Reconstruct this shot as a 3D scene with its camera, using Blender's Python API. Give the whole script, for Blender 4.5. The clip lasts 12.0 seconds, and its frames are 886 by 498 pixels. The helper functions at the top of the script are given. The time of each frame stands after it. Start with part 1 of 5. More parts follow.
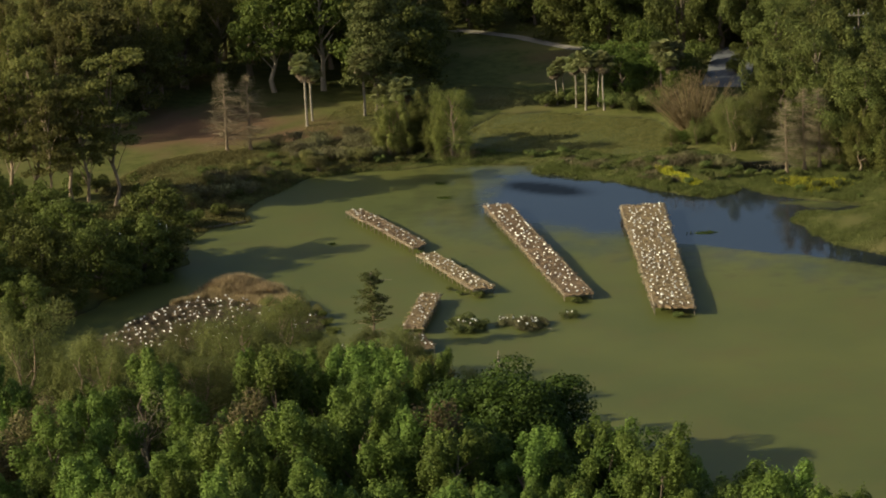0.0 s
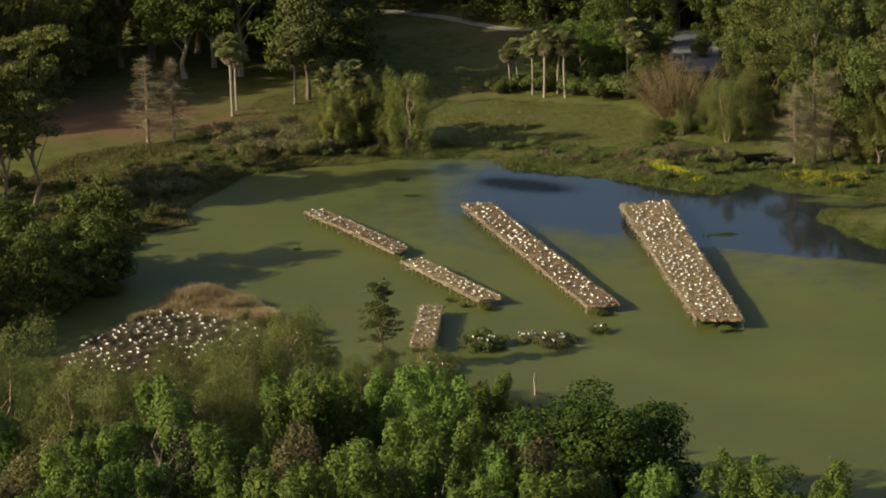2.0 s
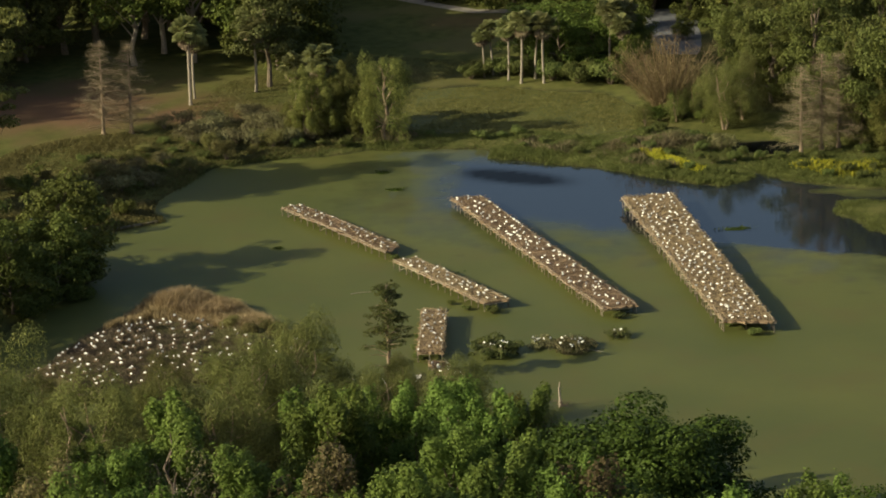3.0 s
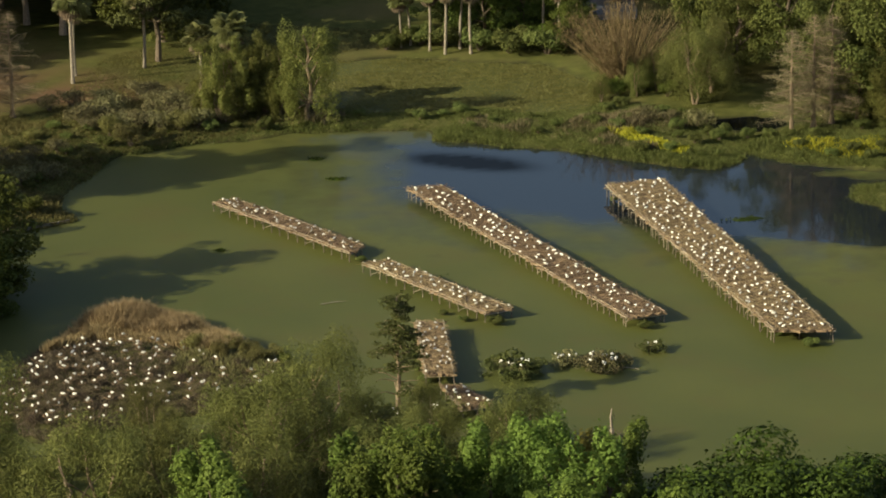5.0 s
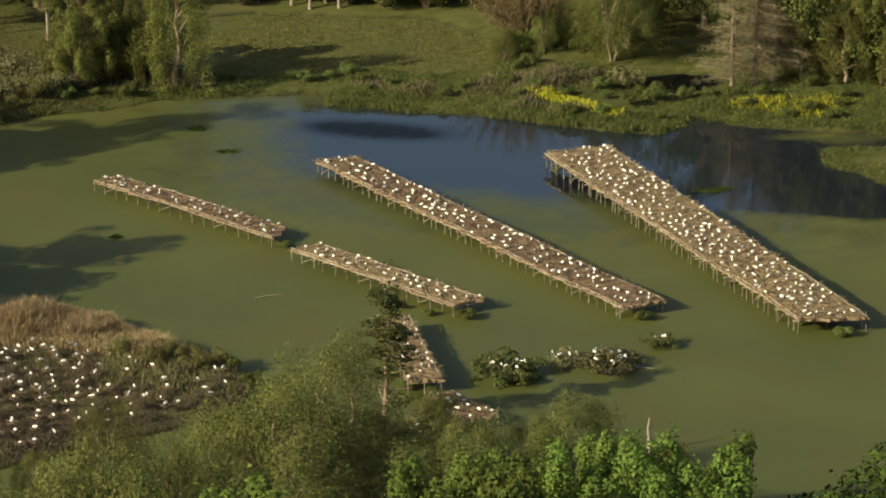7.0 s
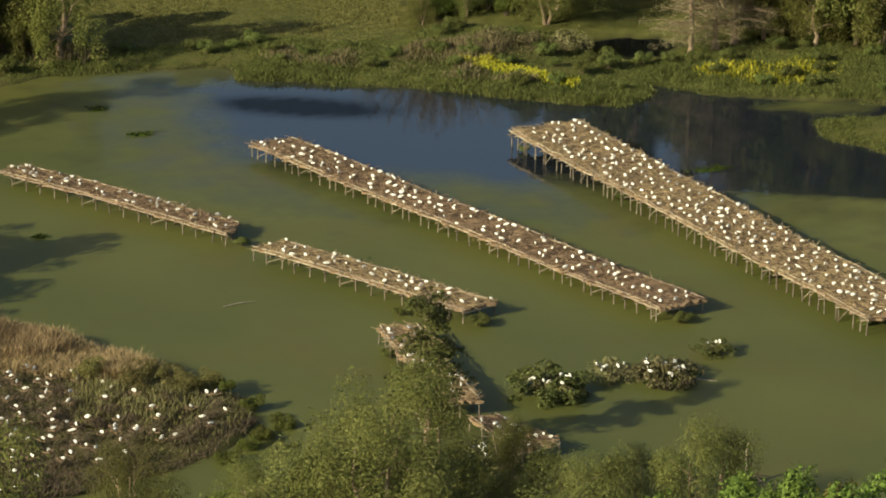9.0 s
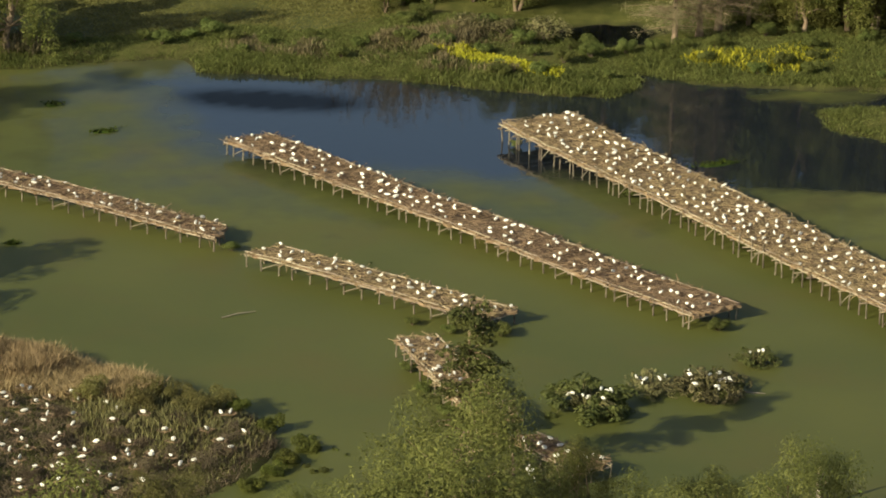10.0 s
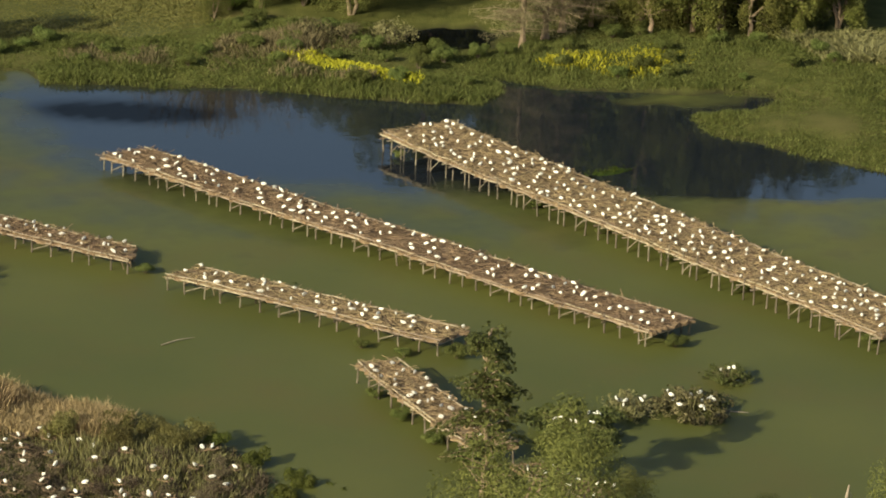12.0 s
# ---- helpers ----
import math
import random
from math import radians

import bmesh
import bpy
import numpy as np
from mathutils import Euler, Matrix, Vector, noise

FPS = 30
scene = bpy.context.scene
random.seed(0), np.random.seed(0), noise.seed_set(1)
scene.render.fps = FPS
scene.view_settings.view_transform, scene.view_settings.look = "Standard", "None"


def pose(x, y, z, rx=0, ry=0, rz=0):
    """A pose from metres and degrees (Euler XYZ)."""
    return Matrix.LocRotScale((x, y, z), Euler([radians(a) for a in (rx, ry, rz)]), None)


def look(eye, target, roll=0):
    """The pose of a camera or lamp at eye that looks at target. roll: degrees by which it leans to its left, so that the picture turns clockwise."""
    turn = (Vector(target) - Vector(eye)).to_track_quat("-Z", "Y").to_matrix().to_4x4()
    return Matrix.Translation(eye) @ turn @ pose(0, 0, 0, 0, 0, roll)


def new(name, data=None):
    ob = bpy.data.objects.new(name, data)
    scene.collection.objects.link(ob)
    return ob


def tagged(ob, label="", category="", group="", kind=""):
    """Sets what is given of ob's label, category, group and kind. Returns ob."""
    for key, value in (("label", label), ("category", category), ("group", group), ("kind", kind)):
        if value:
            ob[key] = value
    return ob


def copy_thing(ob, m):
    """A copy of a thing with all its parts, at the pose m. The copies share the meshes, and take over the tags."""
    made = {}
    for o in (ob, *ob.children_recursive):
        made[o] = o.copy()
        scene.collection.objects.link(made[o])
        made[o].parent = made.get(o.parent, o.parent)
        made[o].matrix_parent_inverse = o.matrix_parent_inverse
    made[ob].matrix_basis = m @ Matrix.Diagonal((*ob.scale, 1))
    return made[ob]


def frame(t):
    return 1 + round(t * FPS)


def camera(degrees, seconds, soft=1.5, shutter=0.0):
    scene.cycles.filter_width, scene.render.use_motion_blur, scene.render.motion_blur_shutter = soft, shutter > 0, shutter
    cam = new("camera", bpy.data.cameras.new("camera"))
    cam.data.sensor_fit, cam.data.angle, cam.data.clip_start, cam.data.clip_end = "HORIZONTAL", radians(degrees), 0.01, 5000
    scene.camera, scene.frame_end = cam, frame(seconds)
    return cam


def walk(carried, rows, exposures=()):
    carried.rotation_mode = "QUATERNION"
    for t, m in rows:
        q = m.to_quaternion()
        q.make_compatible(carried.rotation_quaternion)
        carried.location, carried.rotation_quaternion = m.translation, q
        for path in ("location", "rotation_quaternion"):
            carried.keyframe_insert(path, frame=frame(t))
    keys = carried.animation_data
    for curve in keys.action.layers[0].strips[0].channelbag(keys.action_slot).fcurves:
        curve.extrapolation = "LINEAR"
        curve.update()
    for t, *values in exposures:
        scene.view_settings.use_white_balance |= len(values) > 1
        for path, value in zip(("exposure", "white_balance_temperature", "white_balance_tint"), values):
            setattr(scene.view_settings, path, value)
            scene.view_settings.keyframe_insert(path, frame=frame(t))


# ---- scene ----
cam = camera(13, 12.0, soft=1.84)
PATH = [
    (0.0, look((-1.16, -422.45, 118.52), (-3.25, -326.11, 91.80), -2.90)),
    (0.5, look((-9.97, -408.73, 115.16), (-10.02, -312.38, 88.36), -2.61)),
    (1.0, look((-18.53, -394.98, 111.62), (-16.47, -298.67, 84.81), -2.42)),
    (1.5, look((-26.55, -381.04, 108.24), (-22.30, -284.81, 81.37), -1.99)),
    (2.0, look((-33.65, -366.92, 104.88), (-27.24, -270.84, 77.90), -1.81)),
    (2.5, look((-39.91, -352.79, 101.65), (-31.50, -256.92, 74.49), -1.71)),
    (4.5, look((-60.96, -297.27, 90.28), (-44.06, -202.83, 62.10), -1.20)),
    (5.0, look((-65.93, -285.07, 87.53), (-46.51, -191.16, 59.18), -0.97)),
    (5.5, look((-70.63, -273.73, 84.47), (-48.53, -180.42, 56.09), -0.57)),
    (6.0, look((-74.50, -262.12, 81.23), (-49.77, -169.49, 52.81), -0.35)),
    (6.5, look((-77.61, -250.04, 78.46), (-50.41, -158.20, 49.75), -0.25)),
    (7.0, look((-80.26, -238.19, 75.92), (-50.67, -147.20, 46.84), -0.16)),
    (9.0, look((-89.66, -197.84, 66.92), (-50.82, -110.64, 37.12), 0.49)),
    (9.5, look((-91.35, -188.61, 64.96), (-50.36, -102.47, 34.97), 0.72)),
    (10.0, look((-93.24, -179.94, 63.21), (-49.99, -94.94, 33.12), 0.87)),
    (10.5, look((-95.40, -172.30, 61.90), (-49.42, -88.79, 31.71), 1.14)),
    (11.0, look((-98.93, -167.05, 61.25), (-50.02, -85.23, 31.01), 1.51)),
    (11.5, look((-103.80, -164.21, 61.34), (-52.06, -84.11, 31.24), 1.84)),
    (12.0, look((-109.05, -161.56, 61.80), (-54.52, -83.32, 31.73), 2.19)),
]
walk(cam, PATH)

# ---- light ----
SUN_EL, SUN_AZ = 24.0, 257.5          # degrees above the horizon; clockwise from +y
sun_way = Vector((math.sin(radians(SUN_AZ)) * math.cos(radians(SUN_EL)), math.cos(radians(SUN_AZ)) * math.cos(radians(SUN_EL)), math.sin(radians(SUN_EL))))
world = bpy.data.worlds.new("evening_sky")
scene.world = world
world.use_nodes = True
sky = world.node_tree.nodes.new("ShaderNodeTexSky")
sky.sky_type, sky.sun_disc = "NISHITA", False
sky.dust_density = 2.5
sky.sun_elevation, sky.sun_rotation = radians(SUN_EL), radians(SUN_AZ)
world.node_tree.links.new(sky.outputs[0], world.node_tree.nodes["Background"].inputs[0])
world.node_tree.nodes["Background"].inputs[1].default_value = 0.07
lamp = bpy.data.lights.new("sun", "SUN")
lamp.energy, lamp.angle, lamp.color = 3.65, radians(0.6), (0.98, 0.92, 0.66)
sun = new("sun", lamp)
sun.matrix_basis = look(sun_way * 300, (0, 0, 0))
scene.view_settings.exposure = 0.87


# ---- materials ----
def material(name, dark, light, scale=3.0, rough=0.8, detail=6.0, bump=0.3, bump_scale=20.0, island=0.0, through_light=0.0, gloss=0.3, patch=None, patch_scale=0.2, patch_at=0.55):
    """Two tones mixed by fine noise, an optional third tone in larger patches, relief, and a change of tone from piece to piece."""
    m = bpy.data.materials.new(name)
    m.use_nodes = True
    n, l = m.node_tree.nodes, m.node_tree.links
    b = n["Principled BSDF"]
    b.inputs["Roughness"].default_value = rough
    b.inputs["Specular IOR Level"].default_value = gloss
    geo = n.new("ShaderNodeNewGeometry")
    t = n.new("ShaderNodeTexNoise")
    t.inputs["Scale"].default_value, t.inputs["Detail"].default_value = scale, detail
    l.new(geo.outputs["Position"], t.inputs["Vector"])
    ramp = n.new("ShaderNodeValToRGB")
    ramp.color_ramp.elements[0].position, ramp.color_ramp.elements[1].position = 0.3, 0.7
    ramp.color_ramp.elements[0].color, ramp.color_ramp.elements[1].color = (*dark, 1), (*light, 1)
    l.new(t.outputs[0], ramp.inputs[0])
    out = ramp.outputs[0]
    if patch:
        p = n.new("ShaderNodeTexNoise")
        p.inputs["Scale"].default_value, p.inputs["Detail"].default_value = patch_scale, 4
        l.new(geo.outputs["Position"], p.inputs["Vector"])
        pr = n.new("ShaderNodeValToRGB")
        pr.color_ramp.elements[0].position, pr.color_ramp.elements[1].position = patch_at - 0.07, patch_at + 0.07
        l.new(p.outputs[0], pr.inputs[0])
        mix = n.new("ShaderNodeMixRGB")
        mix.inputs[2].default_value = (*patch, 1)
        l.new(pr.outputs[0], mix.inputs[0])
        l.new(out, mix.inputs[1])
        out = mix.outputs[0]
    if island:
        info = n.new("ShaderNodeObjectInfo")
        add = n.new("ShaderNodeMath")
        add.operation = "MULTIPLY_ADD"
        add.inputs[1].default_value, add.inputs[2].default_value = island, 1.0 - island * 0.6
        l.new(geo.outputs["Random Per Island"], add.inputs[0])
        ob = n.new("ShaderNodeMath")
        ob.operation = "MULTIPLY_ADD"
        ob.inputs[1].default_value, ob.inputs[2].default_value = 0.5, 0.75
        l.new(info.outputs["Random"], ob.inputs[0])
        both = n.new("ShaderNodeMath")
        both.operation = "MULTIPLY"
        l.new(add.outputs[0], both.inputs[0])
        l.new(ob.outputs[0], both.inputs[1])
        hsv = n.new("ShaderNodeHueSaturation")
        l.new(both.outputs[0], hsv.inputs["Value"])
        shift = n.new("ShaderNodeMath")
        shift.operation = "MULTIPLY_ADD"
        shift.inputs[1].default_value, shift.inputs[2].default_value = 0.03, 0.485
        l.new(info.outputs["Random"], shift.inputs[0])
        l.new(shift.outputs[0], hsv.inputs["Hue"])
        l.new(out, hsv.inputs["Color"])
        out = hsv.outputs[0]
    l.new(out, b.inputs["Base Color"])
    if bump:
        bt = n.new("ShaderNodeTexNoise")
        bt.inputs["Scale"].default_value, bt.inputs["Detail"].default_value = bump_scale, 5
        l.new(geo.outputs["Position"], bt.inputs["Vector"])
        bn = n.new("ShaderNodeBump")
        bn.inputs["Strength"].default_value, bn.inputs["Distance"].default_value = bump, 0.1
        l.new(bt.outputs[0], bn.inputs["Height"])
        l.new(bn.outputs[0], b.inputs["Normal"])
    if through_light:
        tr = n.new("ShaderNodeBsdfTranslucent")
        l.new(out, tr.inputs["Color"])
        ms = n.new("ShaderNodeMixShader")
        ms.inputs[0].default_value = through_light
        l.new(b.outputs[0], ms.inputs[1])
        l.new(tr.outputs[0], ms.inputs[2])
        l.new(ms.outputs[0], n["Material Output"].inputs["Surface"])
    return m


def leaf_material(name, dark, light, glow=0.3):
    return material(name, dark, light, scale=0.9, rough=0.6, bump=0, island=0.6, through_light=glow, gloss=0.12)


M_ASH = leaf_material("ash_leaves", (0.088, 0.130, 0.022), (0.150, 0.196, 0.037))
M_OAK = leaf_material("oak_leaves", (0.032, 0.05, 0.007), (0.058, 0.084, 0.011), 0.15)
M_WILLOW = leaf_material("willow_leaves", (0.108, 0.116, 0.029), (0.165, 0.164, 0.046), 0.22)
M_PINE = leaf_material("pine_needles", (0.08, 0.088, 0.026), (0.125, 0.13, 0.04), 0.25)
M_FOREST = leaf_material("forest_leaves", (0.112, 0.11, 0.029), (0.185, 0.172, 0.049), 0.5)
M_MIXED = leaf_material("mixed_wood_leaves", (0.078, 0.088, 0.022), (0.138, 0.142, 0.036), 0.35)
M_SCRUB = leaf_material("brown_scrub", (0.14, 0.128, 0.04), (0.21, 0.187, 0.068), 0.4)
M_THICK = leaf_material("thicket_leaves", (0.14, 0.148, 0.034), (0.2, 0.196, 0.054), 0.4)
M_DRYLEAF = leaf_material("russet_leaves", (0.105, 0.085, 0.035), (0.165, 0.130, 0.055))
M_YELLOW = leaf_material("spring_leaves", (0.130, 0.125, 0.022), (0.185, 0.170, 0.032))
M_CYPRESS = leaf_material("cypress_leaves", (0.078, 0.09, 0.027), (0.13, 0.138, 0.042), 0.35)
M_LAWN = leaf_material("lawn_oak_leaves", (0.072, 0.1, 0.018), (0.125, 0.152, 0.028))
M_SHORE = leaf_material("shore_leaves", (0.072, 0.082, 0.017), (0.125, 0.135, 0.03), 0.35)
M_PALM = leaf_material("palm_fronds", (0.17, 0.175, 0.065), (0.27, 0.265, 0.105), 0.4)
M_DEADFROND = leaf_material("dry_fronds", (0.16, 0.12, 0.07), (0.26, 0.20, 0.12), 0.1)
M_TWIG = leaf_material("bare_twigs", (0.145, 0.118, 0.062), (0.22, 0.182, 0.1), 0.05)
M_BAMBOO = leaf_material("brown_cane", (0.175, 0.13, 0.06), (0.275, 0.205, 0.098), 0.2)
M_BARK = material("bark", (0.09, 0.065, 0.045), (0.20, 0.15, 0.10), scale=6, bump=0.6, bump_scale=14)
M_PALEBARK = material("pale_bark", (0.24, 0.19, 0.14), (0.42, 0.34, 0.25), scale=5, bump=0.5, bump_scale=12)
M_REED = leaf_material("dry_reed", (0.215, 0.148, 0.078), (0.34, 0.24, 0.135), 0.2)
M_CYPBARK = material("cypress_bark", (0.19, 0.135, 0.085), (0.31, 0.225, 0.145), scale=5, bump=0.5, bump_scale=12)
M_PALMBARK = material("palm_bark", (0.2, 0.165, 0.12), (0.34, 0.28, 0.205), scale=5, bump=0.6, bump_scale=10)
M_MARSH = leaf_material("marsh_plants", (0.096, 0.117, 0.030), (0.162, 0.178, 0.050), 0.3)
M_RUSH = leaf_material("pale_rush", (0.165, 0.14, 0.07), (0.25, 0.208, 0.105), 0.2)
M_BRUSH = leaf_material("grey_brush", (0.12, 0.108, 0.045), (0.185, 0.165, 0.075), 0.05)
M_TANGLE = leaf_material("island_tangle", (0.078, 0.058, 0.038), (0.135, 0.102, 0.064), 0.05)
M_FLOWER = leaf_material("yellow_flowers", (0.38, 0.39, 0.03), (0.54, 0.53, 0.04), 0.2)
M_WOOD = material("weathered_cane", (0.22, 0.17, 0.11), (0.42, 0.34, 0.24), scale=4, bump=0.4, bump_scale=30, island=0.5)
M_POST = material("weathered_post", (0.085, 0.068, 0.047), (0.24, 0.195, 0.14), scale=2.5, bump=0.5, bump_scale=18, island=0.3)
M_STICK = material("nest_sticks", (0.17, 0.115, 0.062), (0.33, 0.235, 0.13), scale=2, bump=0.3, bump_scale=25, island=0.7)
M_MAT = material("stick_litter", (0.165, 0.108, 0.06), (0.30, 0.208, 0.116), scale=3.5, bump=0.8, bump_scale=9, patch=(0.235, 0.158, 0.09), patch_scale=0.9, patch_at=0.5)
# white of the lumps that stand in for birds
M_WHITE = material("droppings", (0.74, 0.70, 0.60), (0.86, 0.83, 0.75), scale=9, rough=0.9, bump=0.5, bump_scale=25, island=0.15)
M_ROAD = material("shell_road", (0.20, 0.17, 0.13), (0.32, 0.28, 0.22), scale=1.5, bump=0.3, patch=(0.25, 0.21, 0.16), patch_scale=0.3)
M_ASPHALT = material("grey_tarmac", (0.10, 0.10, 0.105), (0.15, 0.15, 0.15), scale=2, bump=0.2, patch=(0.19, 0.185, 0.175), patch_scale=0.25, patch_at=0.6)
M_PAINT = material("white_paint", (0.66, 0.65, 0.62), (0.80, 0.79, 0.76), scale=3, rough=0.5, bump=0.05)
M_METAL = material("grey_metal", (0.25, 0.25, 0.25), (0.38, 0.38, 0.37), scale=5, rough=0.45, bump=0.1)
M_GLASSY = material("dark_glass", (0.015, 0.017, 0.02), (0.03, 0.03, 0.035), scale=2, rough=0.1, bump=0, gloss=0.6)
M_RUBBER = material("black_rubber", (0.02, 0.02, 0.02), (0.035, 0.035, 0.035), scale=9, rough=0.85)


def ground_material():
    m = material("grass_ground", (0.066, 0.072, 0.020), (0.115, 0.114, 0.033), scale=0.8, rough=0.95, gloss=0.04, bump=0.6, bump_scale=5, patch=(0.125, 0.110, 0.040), patch_scale=0.09, patch_at=0.57)
    n, l = m.node_tree.nodes, m.node_tree.links
    b = n["Principled BSDF"]
    grass = b.inputs["Base Color"].links[0].from_socket
    dirt = n.new("ShaderNodeAttribute")
    dirt.attribute_name = "dirt"
    mix = n.new("ShaderNodeMixRGB")
    mix.inputs[2].default_value = (0.15, 0.088, 0.048, 1)
    l.new(dirt.outputs["Fac"], mix.inputs[0])
    l.new(grass, mix.inputs[1])
    wet = n.new("ShaderNodeAttribute")
    wet.attribute_name = "wet"
    mud = n.new("ShaderNodeMixRGB")
    mud.inputs[2].default_value = (0.028, 0.026, 0.016, 1)
    l.new(wet.outputs["Fac"], mud.inputs[0])
    l.new(mix.outputs[0], mud.inputs[1])
    l.new(mud.outputs[0], b.inputs["Base Color"])
    return m


def water_material():
    """Clear dark water, most of it under a film of duckweed whose cover is stored on the mesh."""
    m = bpy.data.materials.new("pond_water")
    m.use_nodes = True
    n, l = m.node_tree.nodes, m.node_tree.links
    clear = n["Principled BSDF"]
    # blackened, near-matte water: an oval, and the ditch's dark reflections painted in
    darkened_at = n.new("ShaderNodeAttribute")
    darkened_at.attribute_name = "deep"
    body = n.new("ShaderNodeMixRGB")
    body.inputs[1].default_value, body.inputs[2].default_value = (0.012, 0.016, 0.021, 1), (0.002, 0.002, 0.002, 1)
    l.new(darkened_at.outputs["Fac"], body.inputs[0])
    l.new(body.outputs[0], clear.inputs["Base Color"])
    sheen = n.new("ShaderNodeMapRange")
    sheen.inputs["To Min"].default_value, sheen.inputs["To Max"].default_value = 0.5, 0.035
    l.new(darkened_at.outputs["Fac"], sheen.inputs["Value"])
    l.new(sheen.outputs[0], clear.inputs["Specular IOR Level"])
    clear.inputs["Roughness"].default_value = 0.03
    clear.inputs["IOR"].default_value = 1.333
    geo = n.new("ShaderNodeNewGeometry")
    wave = n.new("ShaderNodeTexNoise")
    wave.inputs["Scale"].default_value, wave.inputs["Detail"].default_value = 1.3, 3
    l.new(geo.outputs["Position"], wave.inputs["Vector"])
    bump = n.new("ShaderNodeBump")
    bump.inputs["Strength"].default_value, bump.inputs["Distance"].default_value = 0.12, 0.05
    l.new(wave.outputs[0], bump.inputs["Height"])
    l.new(bump.outputs[0], clear.inputs["Normal"])
    weed = n.new("ShaderNodeBsdfPrincipled")
    weed.inputs["Roughness"].default_value, weed.inputs["Specular IOR Level"].default_value = 0.55, 0.16
    tone = n.new("ShaderNodeTexNoise")
    tone.inputs["Scale"].default_value, tone.inputs["Detail"].default_value = 0.06, 8
    l.new(geo.outputs["Position"], tone.inputs["Vector"])
    ramp = n.new("ShaderNodeValToRGB")
    ramp.color_ramp.elements[0].position, ramp.color_ramp.elements[1].position = 0.35, 0.68
    ramp.color_ramp.elements[0].color, ramp.color_ramp.elements[1].color = (0.077, 0.085, 0.021, 1), (0.104, 0.106, 0.026, 1)
    l.new(tone.outputs[0], ramp.inputs[0])
    stain = n.new("ShaderNodeTexNoise")
    stain.inputs["Scale"].default_value, stain.inputs["Detail"].default_value = 0.16, 6
    l.new(geo.outputs["Position"], stain.inputs["Vector"])
    where = n.new("ShaderNodeMapRange")
    where.inputs["From Min"].default_value, where.inputs["From Max"].default_value, where.inputs["To Max"].default_value = 0.5, 0.72, 0.75
    l.new(stain.outputs[0], where.inputs["Value"])
    brown = n.new("ShaderNodeMixRGB")
    brown.inputs[2].default_value = (0.098, 0.088, 0.024, 1)
    l.new(where.outputs[0], brown.inputs[0])
    l.new(ramp.outputs[0], brown.inputs[1])
    l.new(brown.outputs[0], weed.inputs["Base Color"])
    cover = n.new("ShaderNodeAttribute")
    cover.attribute_name = "weed"
    ragged = n.new("ShaderNodeTexNoise")
    ragged.inputs["Scale"].default_value, ragged.inputs["Detail"].default_value = 0.35, 7
    l.new(geo.outputs["Position"], ragged.inputs["Vector"])
    add = n.new("ShaderNodeMath")
    add.operation = "MULTIPLY_ADD"
    add.inputs[1].default_value = 0.5
    l.new(ragged.outputs[0], add.inputs[0])
    l.new(cover.outputs["Fac"], add.inputs[2])
    edge = n.new("ShaderNodeMapRange")
    edge.inputs["From Min"].default_value, edge.inputs["From Max"].default_value = 0.45, 1.0
    l.new(add.outputs[0], edge.inputs["Value"])
    mix = n.new("ShaderNodeMixShader")
    l.new(edge.outputs[0], mix.inputs[0])
    l.new(clear.outputs[0], mix.inputs[1])
    l.new(weed.outputs[0], mix.inputs[2])
    l.new(mix.outputs[0], n["Material Output"].inputs["Surface"])
    return m


# ---- shaping ----
RNG = np.random.default_rng(7)


def mesh_of(name, verts, faces, mat):
    me = bpy.data.meshes.new(name)
    me.from_pydata([tuple(v) for v in verts], [], [tuple(f) for f in faces])
    me.materials.append(mat)
    me.update()
    return me


def part_data(name, me, parent, label="", m=None):
    ob = new(name, me)
    ob.parent = parent
    if m is not None:
        ob.matrix_basis = m
    if label:
        ob["label"] = label
    return ob


def part(name, bm, mat, parent, label=""):
    """Links a bmesh as one mesh object under a thing or a part."""
    me = bpy.data.meshes.new(name)
    bm.to_mesh(me)
    bm.free()
    me.materials.append(mat)
    return part_data(name, me, parent, label)


def thing(name, label, category, m=None, group=""):
    ob = new(name)
    ob.empty_display_size = 0.3
    if m is not None:
        ob.matrix_basis = m
    return tagged(ob, label, category, group)


